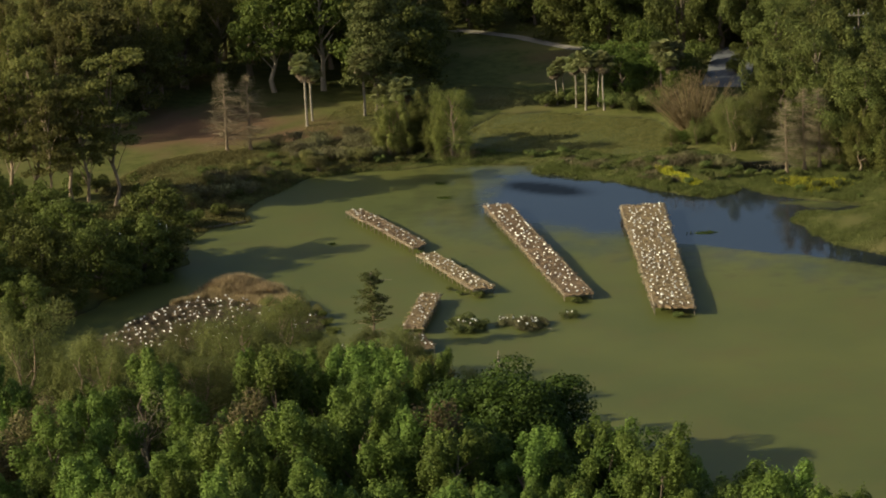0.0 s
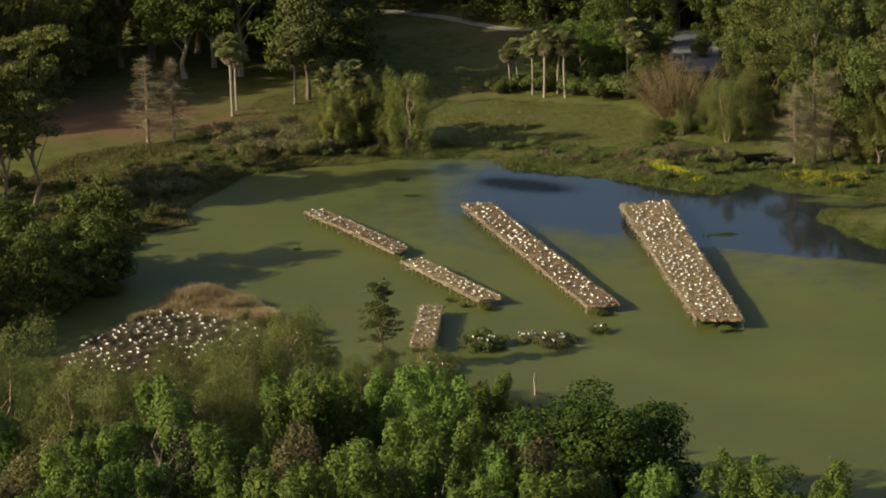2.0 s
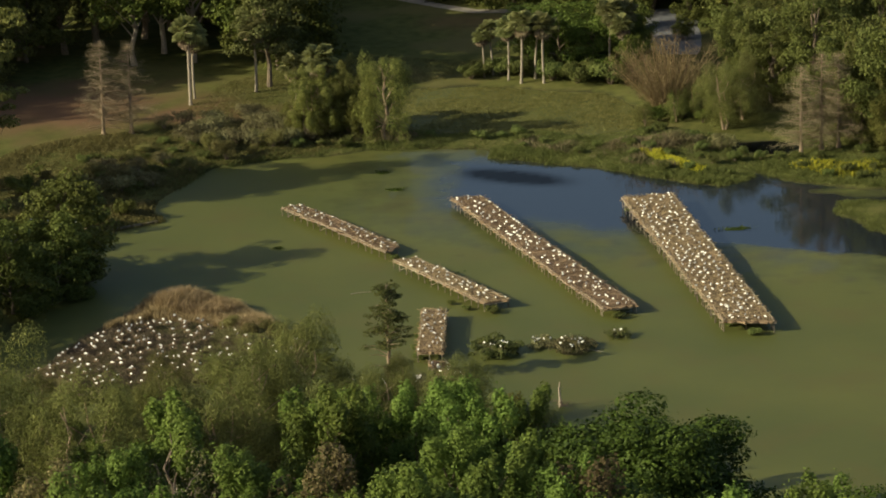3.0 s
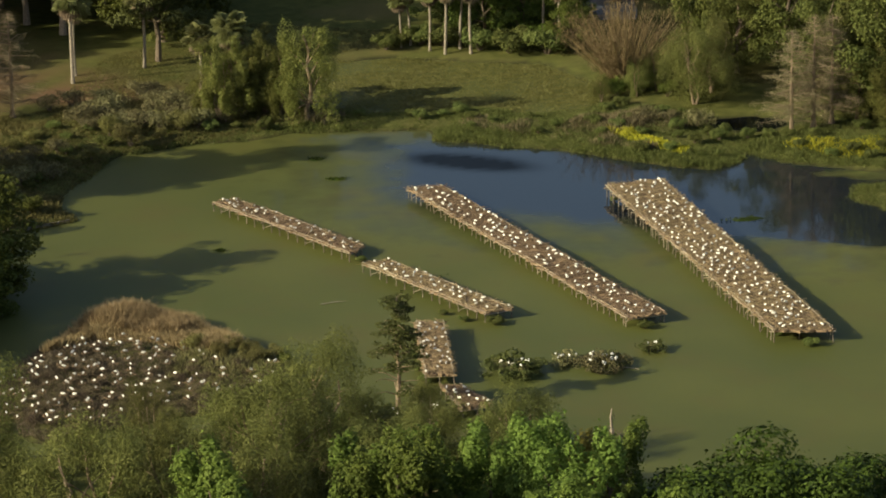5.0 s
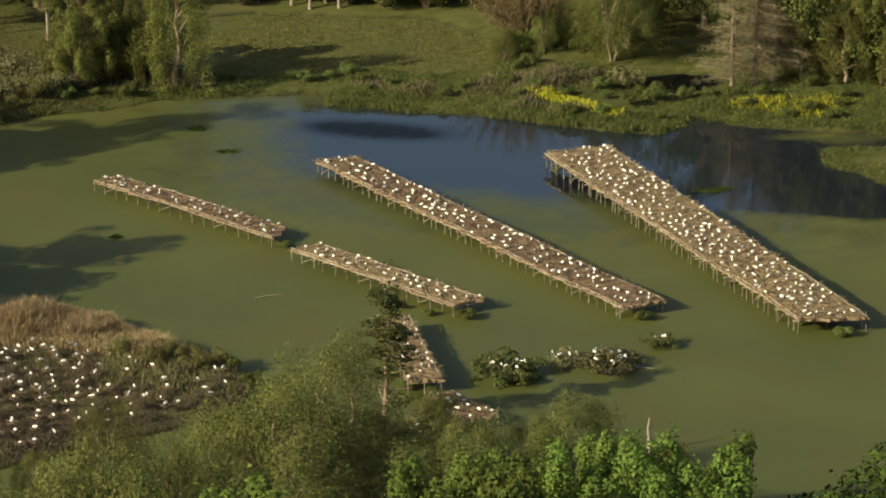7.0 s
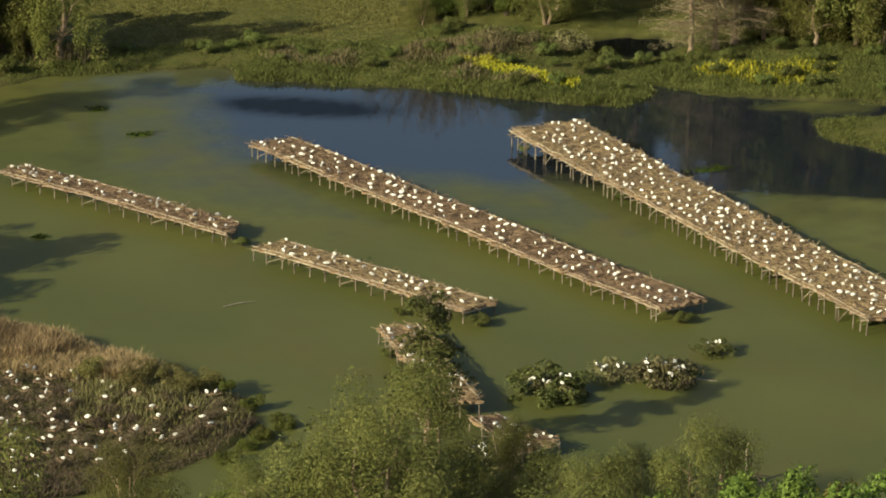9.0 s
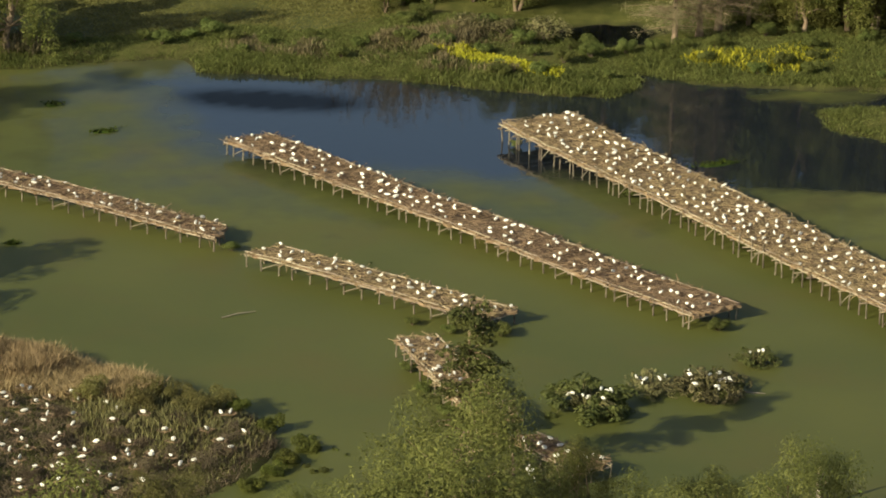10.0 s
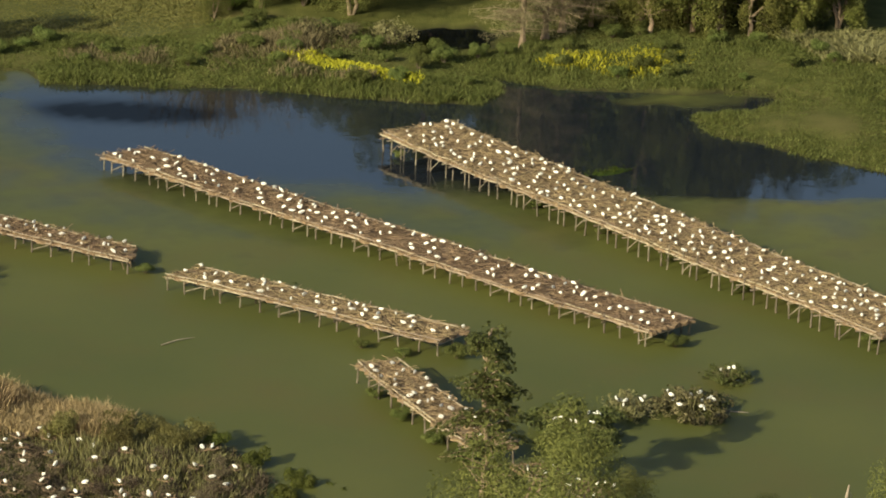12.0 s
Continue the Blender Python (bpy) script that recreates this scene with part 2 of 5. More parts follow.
class Soup:
    """Collects vertices and faces of one mesh."""

    def __init__(self):
        self.v, self.f, self.n = [], [], 0

    def add(self, verts, faces):
        verts, faces = np.asarray(verts, float), np.asarray(faces, int)
        self.v.append(verts)
        self.f.extend((faces + self.n).tolist())
        self.n += len(verts)

    def tube(self, points, radii, sides=6):
        points = np.asarray(points, float)
        rings = []
        for i, (p, r) in enumerate(zip(points, radii)):
            d = points[min(i + 1, len(points) - 1)] - points[max(i - 1, 0)]
            d = d / (np.linalg.norm(d) + 1e-9)
            a = np.cross(d, (0.3, 0.9, 0.2) if abs(d[2]) > 0.8 else (0, 0, 1))
            a /= np.linalg.norm(a)
            b = np.cross(d, a)
            w = np.arange(sides) * 2 * math.pi / sides
            rings.append(p + r * (np.cos(w)[:, None] * a + np.sin(w)[:, None] * b))
        faces = []
        for i in range(len(points) - 1):
            for k in range(sides):
                faces.append((i * sides + k, i * sides + (k + 1) % sides, (i + 1) * sides + (k + 1) % sides, (i + 1) * sides + k))
        self.add(np.concatenate(rings), faces)
        top = self.n - sides
        self.f.append([top + k for k in range(sides)])

    def box(self, centre, size, turn=0.0, tilt=0.0):
        sx, sy, sz = np.asarray(size) / 2
        c = np.array([(x, y, z) for x in (-sx, sx) for y in (-sy, sy) for z in (-sz, sz)])
        r = np.array(Euler((0, tilt, turn)).to_matrix())
        self.add(c @ r.T + centre, [(0, 1, 3, 2), (4, 6, 7, 5), (0, 4, 5, 1), (2, 3, 7, 6), (0, 2, 6, 4), (1, 5, 7, 3)])

    def leaves(self, places, outward, size, long=1.5, droop=0.0, rng=RNG):
        """Kite-shaped leaf sprays, folded along the middle, facing roughly outward."""
        k = len(places)
        n = outward + rng.normal(0, 0.42, (k, 3))
        n /= np.linalg.norm(n, axis=1)[:, None] + 1e-9
        u = rng.normal(0, 1, (k, 3)) + np.array([0, 0, -droop * 3])
        u -= (u * n).sum(1)[:, None] * n
        u /= np.linalg.norm(u, axis=1)[:, None] + 1e-9
        w = np.cross(n, u)
        s = size * rng.uniform(0.6, 1.3, (k, 1))
        a, c = places - u * s * long / 2, places + u * s * long / 2
        b = places + w * s * 0.5 - n * s * 0.18 - u * s * 0.15
        d = places - w * s * 0.5 - n * s * 0.18 - u * s * 0.15
        v = np.stack([a, b, c, d], 1).reshape(-1, 3)
        q = np.arange(k)[:, None] * 4
        f = np.concatenate([q + [0, 1, 2], q + [0, 2, 3]], 0)
        self.add(v, f)

    def mesh(self, name, mat):
        v = np.concatenate(self.v) if self.v else np.zeros((0, 3))
        return mesh_of(name, v, self.f, mat)


def shell(rng, count, centre, radii, up=0.25):
    """Points over the skin of a lobe, more of them on its upper side, and their outward ways."""
    d = rng.normal(0, 1, (count, 3))
    d[:, 2] = d[:, 2] + up
    d /= np.linalg.norm(d, axis=1)[:, None]
    lumps = np.sin(d[:, :1] * 5 + centre[0] * 3) * np.sin(d[:, 1:2] * 5 + centre[1] * 3) * np.sin(d[:, 2:] * 4 + centre[2])
    r = (1 - 0.35 * rng.random((count, 1)) ** 2) * (1 + 0.28 * lumps)
    return centre + d * np.asarray(radii) * r, d


# ---- trees ----
def limbs_to(soup, base, top, r, ends, rng, limbs=None):
    """A tapered, slightly crooked trunk and limbs that reach the clumps; the limbs go into soups of their own where a list is given."""
    t = np.linspace(0, 1, 7)[:, None]
    bend = rng.normal(0, 0.02, (7, 3)) * np.linalg.norm(top - base) * [1, 1, 0]
    bend[0] = 0
    line = base + (top - base) * t + bend
    soup.tube(line, r * (1.25 - t[:, 0]) ** 0.9 * [1.25, 1, 1, 1, 1, 1, 1], 8)
    for e in ends:
        at = np.clip((e[2] - line[0, 2]) / max(line[-1, 2] - line[0, 2], 0.1) - 0.25, 0.25, 0.9)
        p = np.array([np.interp(at, t[:, 0], line[:, k]) for k in range(3)])
        mid = (p + e) / 2 + rng.normal(0, 0.15, 3) + (0, 0, 0.2)
        own = soup if limbs is None else Soup()
        own.tube([p, mid, e], [r * 0.4, r * 0.25, r * 0.08], 5)
        if limbs is not None:
            limbs.append(own)


def broadleaf(seed, mat, height=8.0, spread=3.0, limbs=7, clumps=5, leaves=4500, leaf=0.24, shape="ash", bark=None, bare=0.1, split=False, clump=(0.15, 0.30)):
    """Trunk and crown meshes of a leafy tree: limbs that end in groups of leaf clumps, with gaps between them."""
    rng = np.random.default_rng(seed)
    low = height * bare
    ends, cs, rs = [], [], []
    for i in range(limbs):
        h = (i + rng.uniform(0.2, 0.8)) / limbs
        z = low + (height - low) * (0.08 + 0.84 * h)
        reach = spread * {"ash": 0.30 + 0.62 * math.sin(math.pi * min(1, 0.22 + 0.74 * h)), "oak": 0.85 * math.sqrt(max(0.03, 1 - h * h * 0.95)),
            "willow": 0.42 + 0.42 * math.sin(math.pi * (0.15 + 0.75 * h)), "pine": 0.98 - 0.66 * h}[shape]
        a = i * 2.399 + rng.uniform(-0.5, 0.5)
        d = reach * math.sqrt(rng.uniform(0.3, 1))
        e = np.array((d * math.cos(a), d * math.sin(a), z))
        ends.append(e)
        for j in range(clumps):
            off = rng.normal(0, 1, 3) * spread * {"ash": (0.17, 0.17, 0.3), "oak": (0.21, 0.21, 0.12), "willow": (0.19, 0.19, 0.26), "pine": (0.32, 0.32, 0.1)}[shape][0:3]
            s = spread * rng.uniform(*clump)
            cs.append(e + off)
            rs.append(np.array((s, s, s)) * {"ash": (0.9, 0.9, 1.7), "oak": (1.25, 1.25, 0.85), "willow": (0.95, 0.95, 1.5), "pine": (1.35, 1.35, 0.55)}[shape])
    wood, crown, limb_soups = Soup(), Soup(), [] if split else None
    stems = 1 if shape != "willow" else 3
    for k in range(stems):
        lean = np.array((rng.normal(0, 0.25), rng.normal(0, 0.25), 0)) * spread * (stems > 1)
        limbs_to(wood, np.array((0, 0, -0.4)), lean + (0, 0, height * 0.86), (0.02 if stems == 1 else 0.015) * height * (0.6 if shape == "pine" else 1), ends[k::stems], rng, limb_soups)
    cs, rs = np.array(cs), np.array(rs)
    weight = rs[:, 0] * rs[:, 2]
    for c, r, k in zip(cs, rs, (leaves * weight / weight.sum()).astype(int)):
        p, d = shell(rng, k, c, r, 0.3)
        stray = rng.random(k) < (0.03 if shape == "oak" else 0.06)
        p[stray] += d[stray] * rng.uniform(0.05, 0.5, (stray.sum(), 1)) * r
        p[:, 2] = np.maximum(p[:, 2], 0.15)
        crown.leaves(p, d + (0, 0, 0.25), leaf, 1.6 if shape != "willow" else 2.8, 0.5 if shape == "willow" else -0.15 if shape == "ash" else 0.0, rng)
    fit = height / np.percentile(np.concatenate(crown.v)[:, 2], 99.7)
    for own in (wood, crown, *(limb_soups or ())):
        own.v = [v * (1, 1, fit) for v in own.v]
    return (wood.mesh("trunk", bark or M_BARK), crown.mesh("crown", mat), *[w.mesh("limb", bark or M_BARK) for w in limb_soups or ()])


def bare_cypress(seed, height=10.0, spread=4.7):
    """A leafless cypress: straight trunk, long level boughs that shorten upwards, each a flat spray of fine twigs."""
    rng = np.random.default_rng(seed)
    wood, crown, boughs = Soup(), Soup(), []
    wood.tube([(0, 0, -0.4), (0, 0, 0.7), (0.03, 0, height * 0.5), (0, 0.03, height)], [0.4, 0.2, 0.13, 0.03], 8)
    for i in range(110):
        h = rng.uniform(0.1, 0.99)
        a = rng.uniform(0, 2 * math.pi)
        r = spread * (1.03 - h) ** 0.62 * min(1, 0.7 + 1.4 * h) * rng.uniform(0.45, 1.0)
        z = h * height
        tip = np.array((r * math.cos(a), r * math.sin(a), z + r * rng.uniform(-0.1, 0.16)))
        bough = Soup()
        bough.tube([(0, 0, z), tip * (0.5, 0.5, 1) + (0, 0, 0.08), tip], [0.04, 0.024, 0.008], 4)
        boughs.append(bough.mesh("bough", M_CYPBARK))
        k = int(12 + r * 38)
        f = rng.uniform(0.15, 1.02, (k, 1))
        p = np.array((0, 0, z)) * (1 - f) + tip * f + rng.normal(0, 1, (k, 3)) * (0.24, 0.24, 0.2)
        crown.leaves(p, rng.normal(0, 0.8, (k, 3)) + (0, 0, 0.3), 0.022, 15.0, 0.02, rng)
    return (wood.mesh("trunk", M_CYPBARK), crown.mesh("crown", M_TWIG), *boughs)


def water_cypress(seed, height=8.5, spread=1.9):
    """A sparse green cypress: bare pale limbs below, ragged flat sprays crowding towards a blunt top."""
    rng = np.random.default_rng(seed)
    wood, crown, boughs = Soup(), Soup(), []
    wood.tube([(0, 0, -0.6), (0, 0, 0.7), (0.12, 0, height * 0.35), (-0.1, 0.08, height * 0.7), (0.05, 0.05, height)], [0.34, 0.18, 0.13, 0.09, 0.03], 8)
    for i in range(68):
        h = 0.16 + 0.84 * rng.random() ** 0.8
        a = rng.uniform(0, 2 * math.pi)
        r = spread * (0.5 + 0.55 * math.sin(math.pi * min(1, 0.15 + h * 0.82))) * rng.uniform(0.4, 1.1)
        z = h * height
        tip = np.array((r * math.cos(a), r * math.sin(a), z + rng.uniform(-0.12, 0.25) * r))
        bough = Soup()
        bough.tube([(0, 0, z - 0.2), tip * (0.55, 0.55, 1) + rng.normal(0, 0.06, 3), tip], [0.05, 0.032, 0.01], 4)
        boughs.append(bough.mesh("bough", M_CYPBARK))
        if h < 0.42 and rng.random() < 0.55:
            continue
        for f in (0.45, 0.72, 0.98):
            k = int(rng.uniform(18, 42))
            c = np.array((0, 0, z)) * (1 - f) + tip * f + rng.normal(0, 0.16, 3)
            p, d = shell(rng, k, c, np.array((0.5, 0.5, 0.16)) * rng.uniform(0.6, 1.15))
            crown.leaves(p, d * 0.5 + (0, 0, 0.6), 0.12, 2.0, 0.1, rng)
    return (wood.mesh("trunk", M_CYPBARK), crown.mesh("crown", M_CYPRESS), *boughs)


def palm(seed, height=6.0, lean=0.3):
    """A cabbage palm: slim curved trunk, a round head of folded fan fronds on stalks, dry fronds hanging below."""
    rng = np.random.default_rng(seed)
    wood, green, dry = Soup(), Soup(), Soup()
    t = np.linspace(0, 1, 8)
    line = np.stack([lean * t ** 2, 0.1 * np.sin(t * 3), height * t - 0.3 * (1 - t)], 1)
    wood.tube(line, 0.135 - 0.025 * t + 0.05 * (t < 0.1), 8)
    head = line[-1]

    def frond(soup, a, el, stalk, span):
        d = np.array((math.cos(a) * math.cos(el), math.sin(a) * math.cos(el), math.sin(el)))
        side = np.array((-math.sin(a), math.cos(a), 0))
        n = np.cross(side, d)
        root = head + d * stalk
        soup.tube([head, root], [0.03, 0.02], 3)
        for k in range(11):
            w = (k - 5) / 5 * 1.25
            ray = d * math.cos(w) + side * math.sin(w)
            tip = root + ray * span * (1 - 0.12 * abs(w)) - np.array((0, 0, 0.28 * span))
            mid = root + ray * span * 0.55
            u = np.cross(n, ray) * 0.13
            soup.add([root, mid + u, tip, mid - u + n * 0.02], [(0, 1, 2), (0, 2, 3)])

    for i in range(38):
        frond(green, i * 2.399, rng.uniform(-0.45, 1.3), rng.uniform(0.5, 0.85), rng.uniform(0.85, 1.15))
    for i in range(20):
        frond(dry, i * 2.399 + 1, rng.uniform(-1.35, -0.6), rng.uniform(0.4, 0.6), rng.uniform(0.7, 1.0))
    return wood.mesh("trunk", M_PALMBARK), green.mesh("crown", M_PALM), dry.mesh("dry_fronds", M_DEADFROND)


def cane_clump(seed, height=8.0, spread=5.2):
    """A fan of tall brown canes that lean outward from one root, feathered with dry leaves."""
    rng = np.random.default_rng(seed)
    canes, leaf = [], Soup()
    for i in range(230):
        a, out = rng.uniform(0, 2 * math.pi), rng.uniform(0.03, 1) ** 0.8
        h = height * rng.uniform(0.7, 1.0) * (1 - 0.22 * out)
        t = np.linspace(0, 1, 5)[:, None]
        foot = np.array((math.cos(a), math.sin(a), 0)) * 0.7 * out
        tip = np.array((math.cos(a) * spread * out, math.sin(a) * spread * out, h))
        line = foot + (tip - foot) * t + np.array((0, 0, 0.7)) * (t * (1 - t)) * out * 2
        cane = Soup()
        cane.tube(line, [0.035, 0.032, 0.026, 0.02, 0.008], 4)
        canes.append(cane.mesh("cane", M_BAMBOO))
        k = 42
        f = rng.uniform(0.25, 1.06, (k, 1))
        p = foot + (tip - foot) * f + rng.normal(0, 0.2, (k, 3))
        d = (tip - foot) / np.linalg.norm(tip - foot)
        leaf.leaves(p, rng.normal(0, 1, (k, 3)), 0.05, 8.0, -0.7, rng)
    return canes + [leaf.mesh("foliage", M_BAMBOO)]


def shrub(seed, mat, height=1.6, spread=1.3, leaves=900, leaf=0.2, droop=0.0, split=False):
    rng = np.random.default_rng(seed)
    wood, crown, stems = Soup(), Soup(), []
    for i in range(9):
        a = i * 2.399
        c = np.array((math.cos(a), math.sin(a), 0)) * spread * rng.uniform(0.15, 0.75) + (0, 0, height * rng.uniform(0.35, 0.75))
        if split and i:
            stems.append(wood.mesh("stem", M_BARK))
            wood = Soup()
        wood.tube([(0, 0, -0.3), c * (0.4, 0.4, 0.5), c], [0.05, 0.035, 0.012], 4)
        p, d = shell(rng, leaves // 9, c, np.array((0.5, 0.5, 0.4)) * spread * 0.8)
        crown.leaves(p, d, leaf, 1.6, droop, rng)
    return (wood.mesh("stem", M_BARK), crown.mesh("foliage", mat), *stems)


def plant(name, label, category, meshes, at, scale=1.0, turn=0.0, tall=1.0, group=""):
    ob = thing(name, label, category, None, group)
    for me in meshes:
        part_data(me.name.split(".")[0], me, ob)
    ob.matrix_basis = spot(at, scale, turn, tall)
    return ob


def spot(at, scale=1.0, turn=0.0, tall=1.0):
    x, y = at[0], at[1]
    z = at[2] if len(at) > 2 else ground_z(x, y)
    return Matrix.Translation((x, y, z)) @ Matrix.Rotation(turn, 4, "Z") @ Matrix.Diagonal((scale, scale, scale * tall, 1))


# ---- the lie of the land ----
POND = np.array([(-52, -19), (-45, -5.5), (-39.6, 3), (-40, 12), (-38.5, 18), (-33.4, 20.6), (-34.5, 25), (-32.1, 31.6), (-27.7, 39.5), (-22, 41.6), (-13.5, 42.4), (-11.7, 43.6),
    (-4, 42.6), (0.1, 41.2), (0.6, 37.6), (5, 34.8), (10.6, 31.4), (15.2, 26.4), (18, 23.7), (20.8, 22.5), (23.4, 23.0), (24.9, 24.6), (24.7, 26.4), (25.6, 27.0), (26.4, 24.8), (27.6, 23.0), (30.6, 20.4), (34.0, 17.9), (38.8, 15.8), (38.5, 14.2), (35, 13.4), (30.8, 13.8), (29.6, 10.6), (31.6, 5.2), (33.6, 0.2),
    (38, -5.6), (48, -12), (62, -20), (70, -50), (62, -80), (48, -98), (35, -98), (22, -92), (12, -82), (4, -73), (-4, -61), (-11, -51), (-15, -42), (-19, -38), (-24, -40), (-29, -37.5), (-38, -36.5), (-46, -36.5), (-53, -32), (-56, -26)])
BACKPOND = np.array([(-7.4, 49.9), (-7.5, 60), (-4, 69), (3, 68.5), (9, 65.5), (15.8, 62.5), (19, 53), (17, 45.6), (11.5, 44), (5, 47.2), (0.5, 47.2)])
DITCH = np.array([(25.6, 38.6), (25.2, 35), (27.2, 33.2), (29.6, 32.4), (30.4, 34.5), (32, 34.6), (31.6, 37), (29, 38.8)])
ISLAND = np.array([(-47.4, -27), (-41.4, -15.6), (-35.7, -7.5), (-32.2, -5.0), (-28.6, -8.2), (-27.0, -12.5), (-25, -18), (-22.6, -21.5), (-23.2, -25.6), (-28, -30), (-33, -31), (-42, -34)])


def inside(poly, x, y):
    x, y = np.asarray(x, float), np.asarray(y, float)
    c = np.zeros(x.shape, bool)
    for (x1, y1), (x2, y2) in zip(poly, np.roll(poly, -1, 0)):
        hit = (y1 > y) != (y2 > y)
        c ^= hit & (x < (x2 - x1) * (y - y1) / (y2 - y1 + 1e-12) + x1)
    return c


def edge_distance(poly, x, y):
    """Metres to the outline, positive within."""
    x, y = np.asarray(x, float), np.asarray(y, float)
    best = np.full(x.shape, 1e9)
    for (x1, y1), (x2, y2) in zip(poly, np.roll(poly, -1, 0)):
        dx, dy = x2 - x1, y2 - y1
        t = np.clip(((x - x1) * dx + (y - y1) * dy) / (dx * dx + dy * dy), 0, 1)
        best = np.minimum(best, np.hypot(x - x1 - t * dx, y - y1 - t * dy))
    return np.where(inside(poly, x, y), best, -best)


def wobble(x, y):
    return 0.5 * np.sin(x * 0.9 + 1.3 * np.sin(y * 0.5)) + 0.4 * np.sin(y * 1.1 + 0.8 * np.sin(x * 0.7)) + 0.25 * np.sin(2.3 * x - 1.7 * y)


def land(x, y):
    """Height of the ground, under water where it is below nought."""
    w = wobble(x, y)
    d = np.maximum(edge_distance(POND, x, y), np.maximum(edge_distance(BACKPOND, x, y), edge_distance(DITCH, x, y))) + 0.45 * w
    d = np.minimum(d, -(edge_distance(ISLAND, x, y) + 0.35 * w))
    up = 0.12 + 0.10 * np.clip(-d, 0, 4) + 0.012 * np.clip(-d - 4, 0, 60) + 0.04 * w
    down = -0.25 * np.clip(d, 0, 4)
    z = np.where(d < 0, np.minimum(up, 0.55 * np.clip(-d, 0, 99) + 0.02), down)
    return z


def ground_z(x, y):
    return float(land(np.array([x]), np.array([y]))[0])


def grid_mesh(name, xs, ys, height, mat, layers):
    gx, gy = np.meshgrid(xs, ys)
    gz = height(gx, gy)
    v = np.stack([gx, gy, gz], -1).reshape(-1, 3)
    w = len(xs)
    i = (np.arange(len(ys) - 1)[:, None] * w + np.arange(w - 1)).ravel()
    f = np.stack([i, i + 1, i + w + 1, i + w], 1)
    me = bpy.data.meshes.new(name)
    me.vertices.add(len(v))
    me.vertices.foreach_set("co", v.ravel())
    me.loops.add(f.size)
    me.loops.foreach_set("vertex_index", f.ravel())
    me.polygons.add(len(f))
    me.polygons.foreach_set("loop_start", np.arange(0, f.size, 4))
    me.polygons.foreach_set("use_smooth", np.ones(len(f), bool))
    me.update()
    me.validate()
    me.materials.append(mat)
    for key, fn in layers.items():
        at = me.attributes.new(key, "FLOAT", "POINT")
        at.data.foreach_set("value", fn(v[:, 0], v[:, 1]).astype(np.float32))
    return new(name, me)


def spread_steps(lo, hi, step):
    out = [3000, 1500, 800, 450, 280]
    return np.array([lo - d for d in out] + list(np.arange(lo, hi + step, step)) + [hi + d for d in out[::-1]])


def blob(x, y, cx, cy, rx, ry):
    return np.clip(1.6 - 1.6 * np.sqrt(((x - cx) / rx) ** 2 + ((y - cy) / ry) ** 2) + 0.35 * wobble(x * 0.7, y * 0.7), 0, 1)


def dirt(x, y):
    d = blob(x, y, -42, 66, 16, 15) + 0.8 * blob(x, y, -26, 60, 9, 7) + 0.5 * blob(x, y, 6, 97, 8, 5)
    return np.clip(d, 0, 1)


CLEAR = np.array([(-9, 19), (-8.2, 30), (-5.5, 39.5), (0, 41), (12, 35), (32, 30), (46, 0), (46, -16), (37, -10), (30, -5), (25.5, -3), (19, 1.0), (6, 6.5), (-2.5, 12.5)])


def weed(x, y):
    """Duckweed: everywhere but the open water along the far shore; it thins gradually on the near side of that."""
    d = edge_distance(CLEAR, x, y)
    soft = 1.1 + 4.6 * np.clip((16 - x) / 5, 0, 1)
    return np.where(inside(DITCH, x, y), 0.0, np.clip(0.62 - d / soft * 0.5, 0, 0.64 + 0.36 * np.clip((-d - 3) / 20, 0, 1)) + 0.55 * blob(x, y, 35, 16.5, 5.5, 2.6) + 0.4 * blob(x, y, 30.5, 18.6, 3.6, 1.7))


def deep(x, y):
    """A darker, duller oval in the open water; the ditch's dark reflections painted in too."""
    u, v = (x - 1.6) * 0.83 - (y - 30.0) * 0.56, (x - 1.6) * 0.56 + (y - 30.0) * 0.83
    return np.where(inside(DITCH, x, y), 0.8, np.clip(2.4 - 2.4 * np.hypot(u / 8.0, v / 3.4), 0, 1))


ground = grid_mesh("ground", spread_steps(-110, 100, 0.9), spread_steps(-140, 190, 0.9), land, ground_material(), {"dirt": dirt, "wet": lambda x, y: np.clip(1.0 - land(x, y) / 0.16, 0, 1)})
tagged(ground, "olive grass and brown earth round the pond", "ground", "", "structure")
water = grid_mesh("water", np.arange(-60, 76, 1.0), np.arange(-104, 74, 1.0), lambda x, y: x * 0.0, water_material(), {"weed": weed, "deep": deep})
tagged(water, "pond covered with olive duckweed, open dark water beyond", "water", "", "structure")


def strip(name, line, width, mat, label):
    """A road laid over the ground along a line of places."""
    pts = []
    for (x1, y1), (x2, y2) in zip(line, line[1:]):
        for t in np.linspace(0, 1, 9)[:-1]:
            pts.append((x1 + (x2 - x1) * t, y1 + (y2 - y1) * t))
    pts.append(line[-1])
    p = np.array(pts)
    d = np.gradient(p, axis=0)
    d /= np.linalg.norm(d, axis=1)[:, None]
    side = np.stack([-d[:, 1], d[:, 0]], 1)
    rows = [p + side * width / 2 * k for k in (-1, -0.5, 0, 0.5, 1)]
    v = np.stack(rows, 1).reshape(-1, 2) + 0.12 * np.stack([wobble(p[:, 1], p[:, 0])] * 5, 1).reshape(-1, 1)
    z = land(v[:, 0], v[:, 1]) + 0.05
    f = [(i * 5 + k, (i + 1) * 5 + k, (i + 1) * 5 + k + 1, i * 5 + k + 1) for i in range(len(p) - 1) for k in range(4)]
    ob = new(name, mesh_of(name, np.column_stack([v, z]), f, mat))
    return tagged(ob, label, "road", "", "structure")


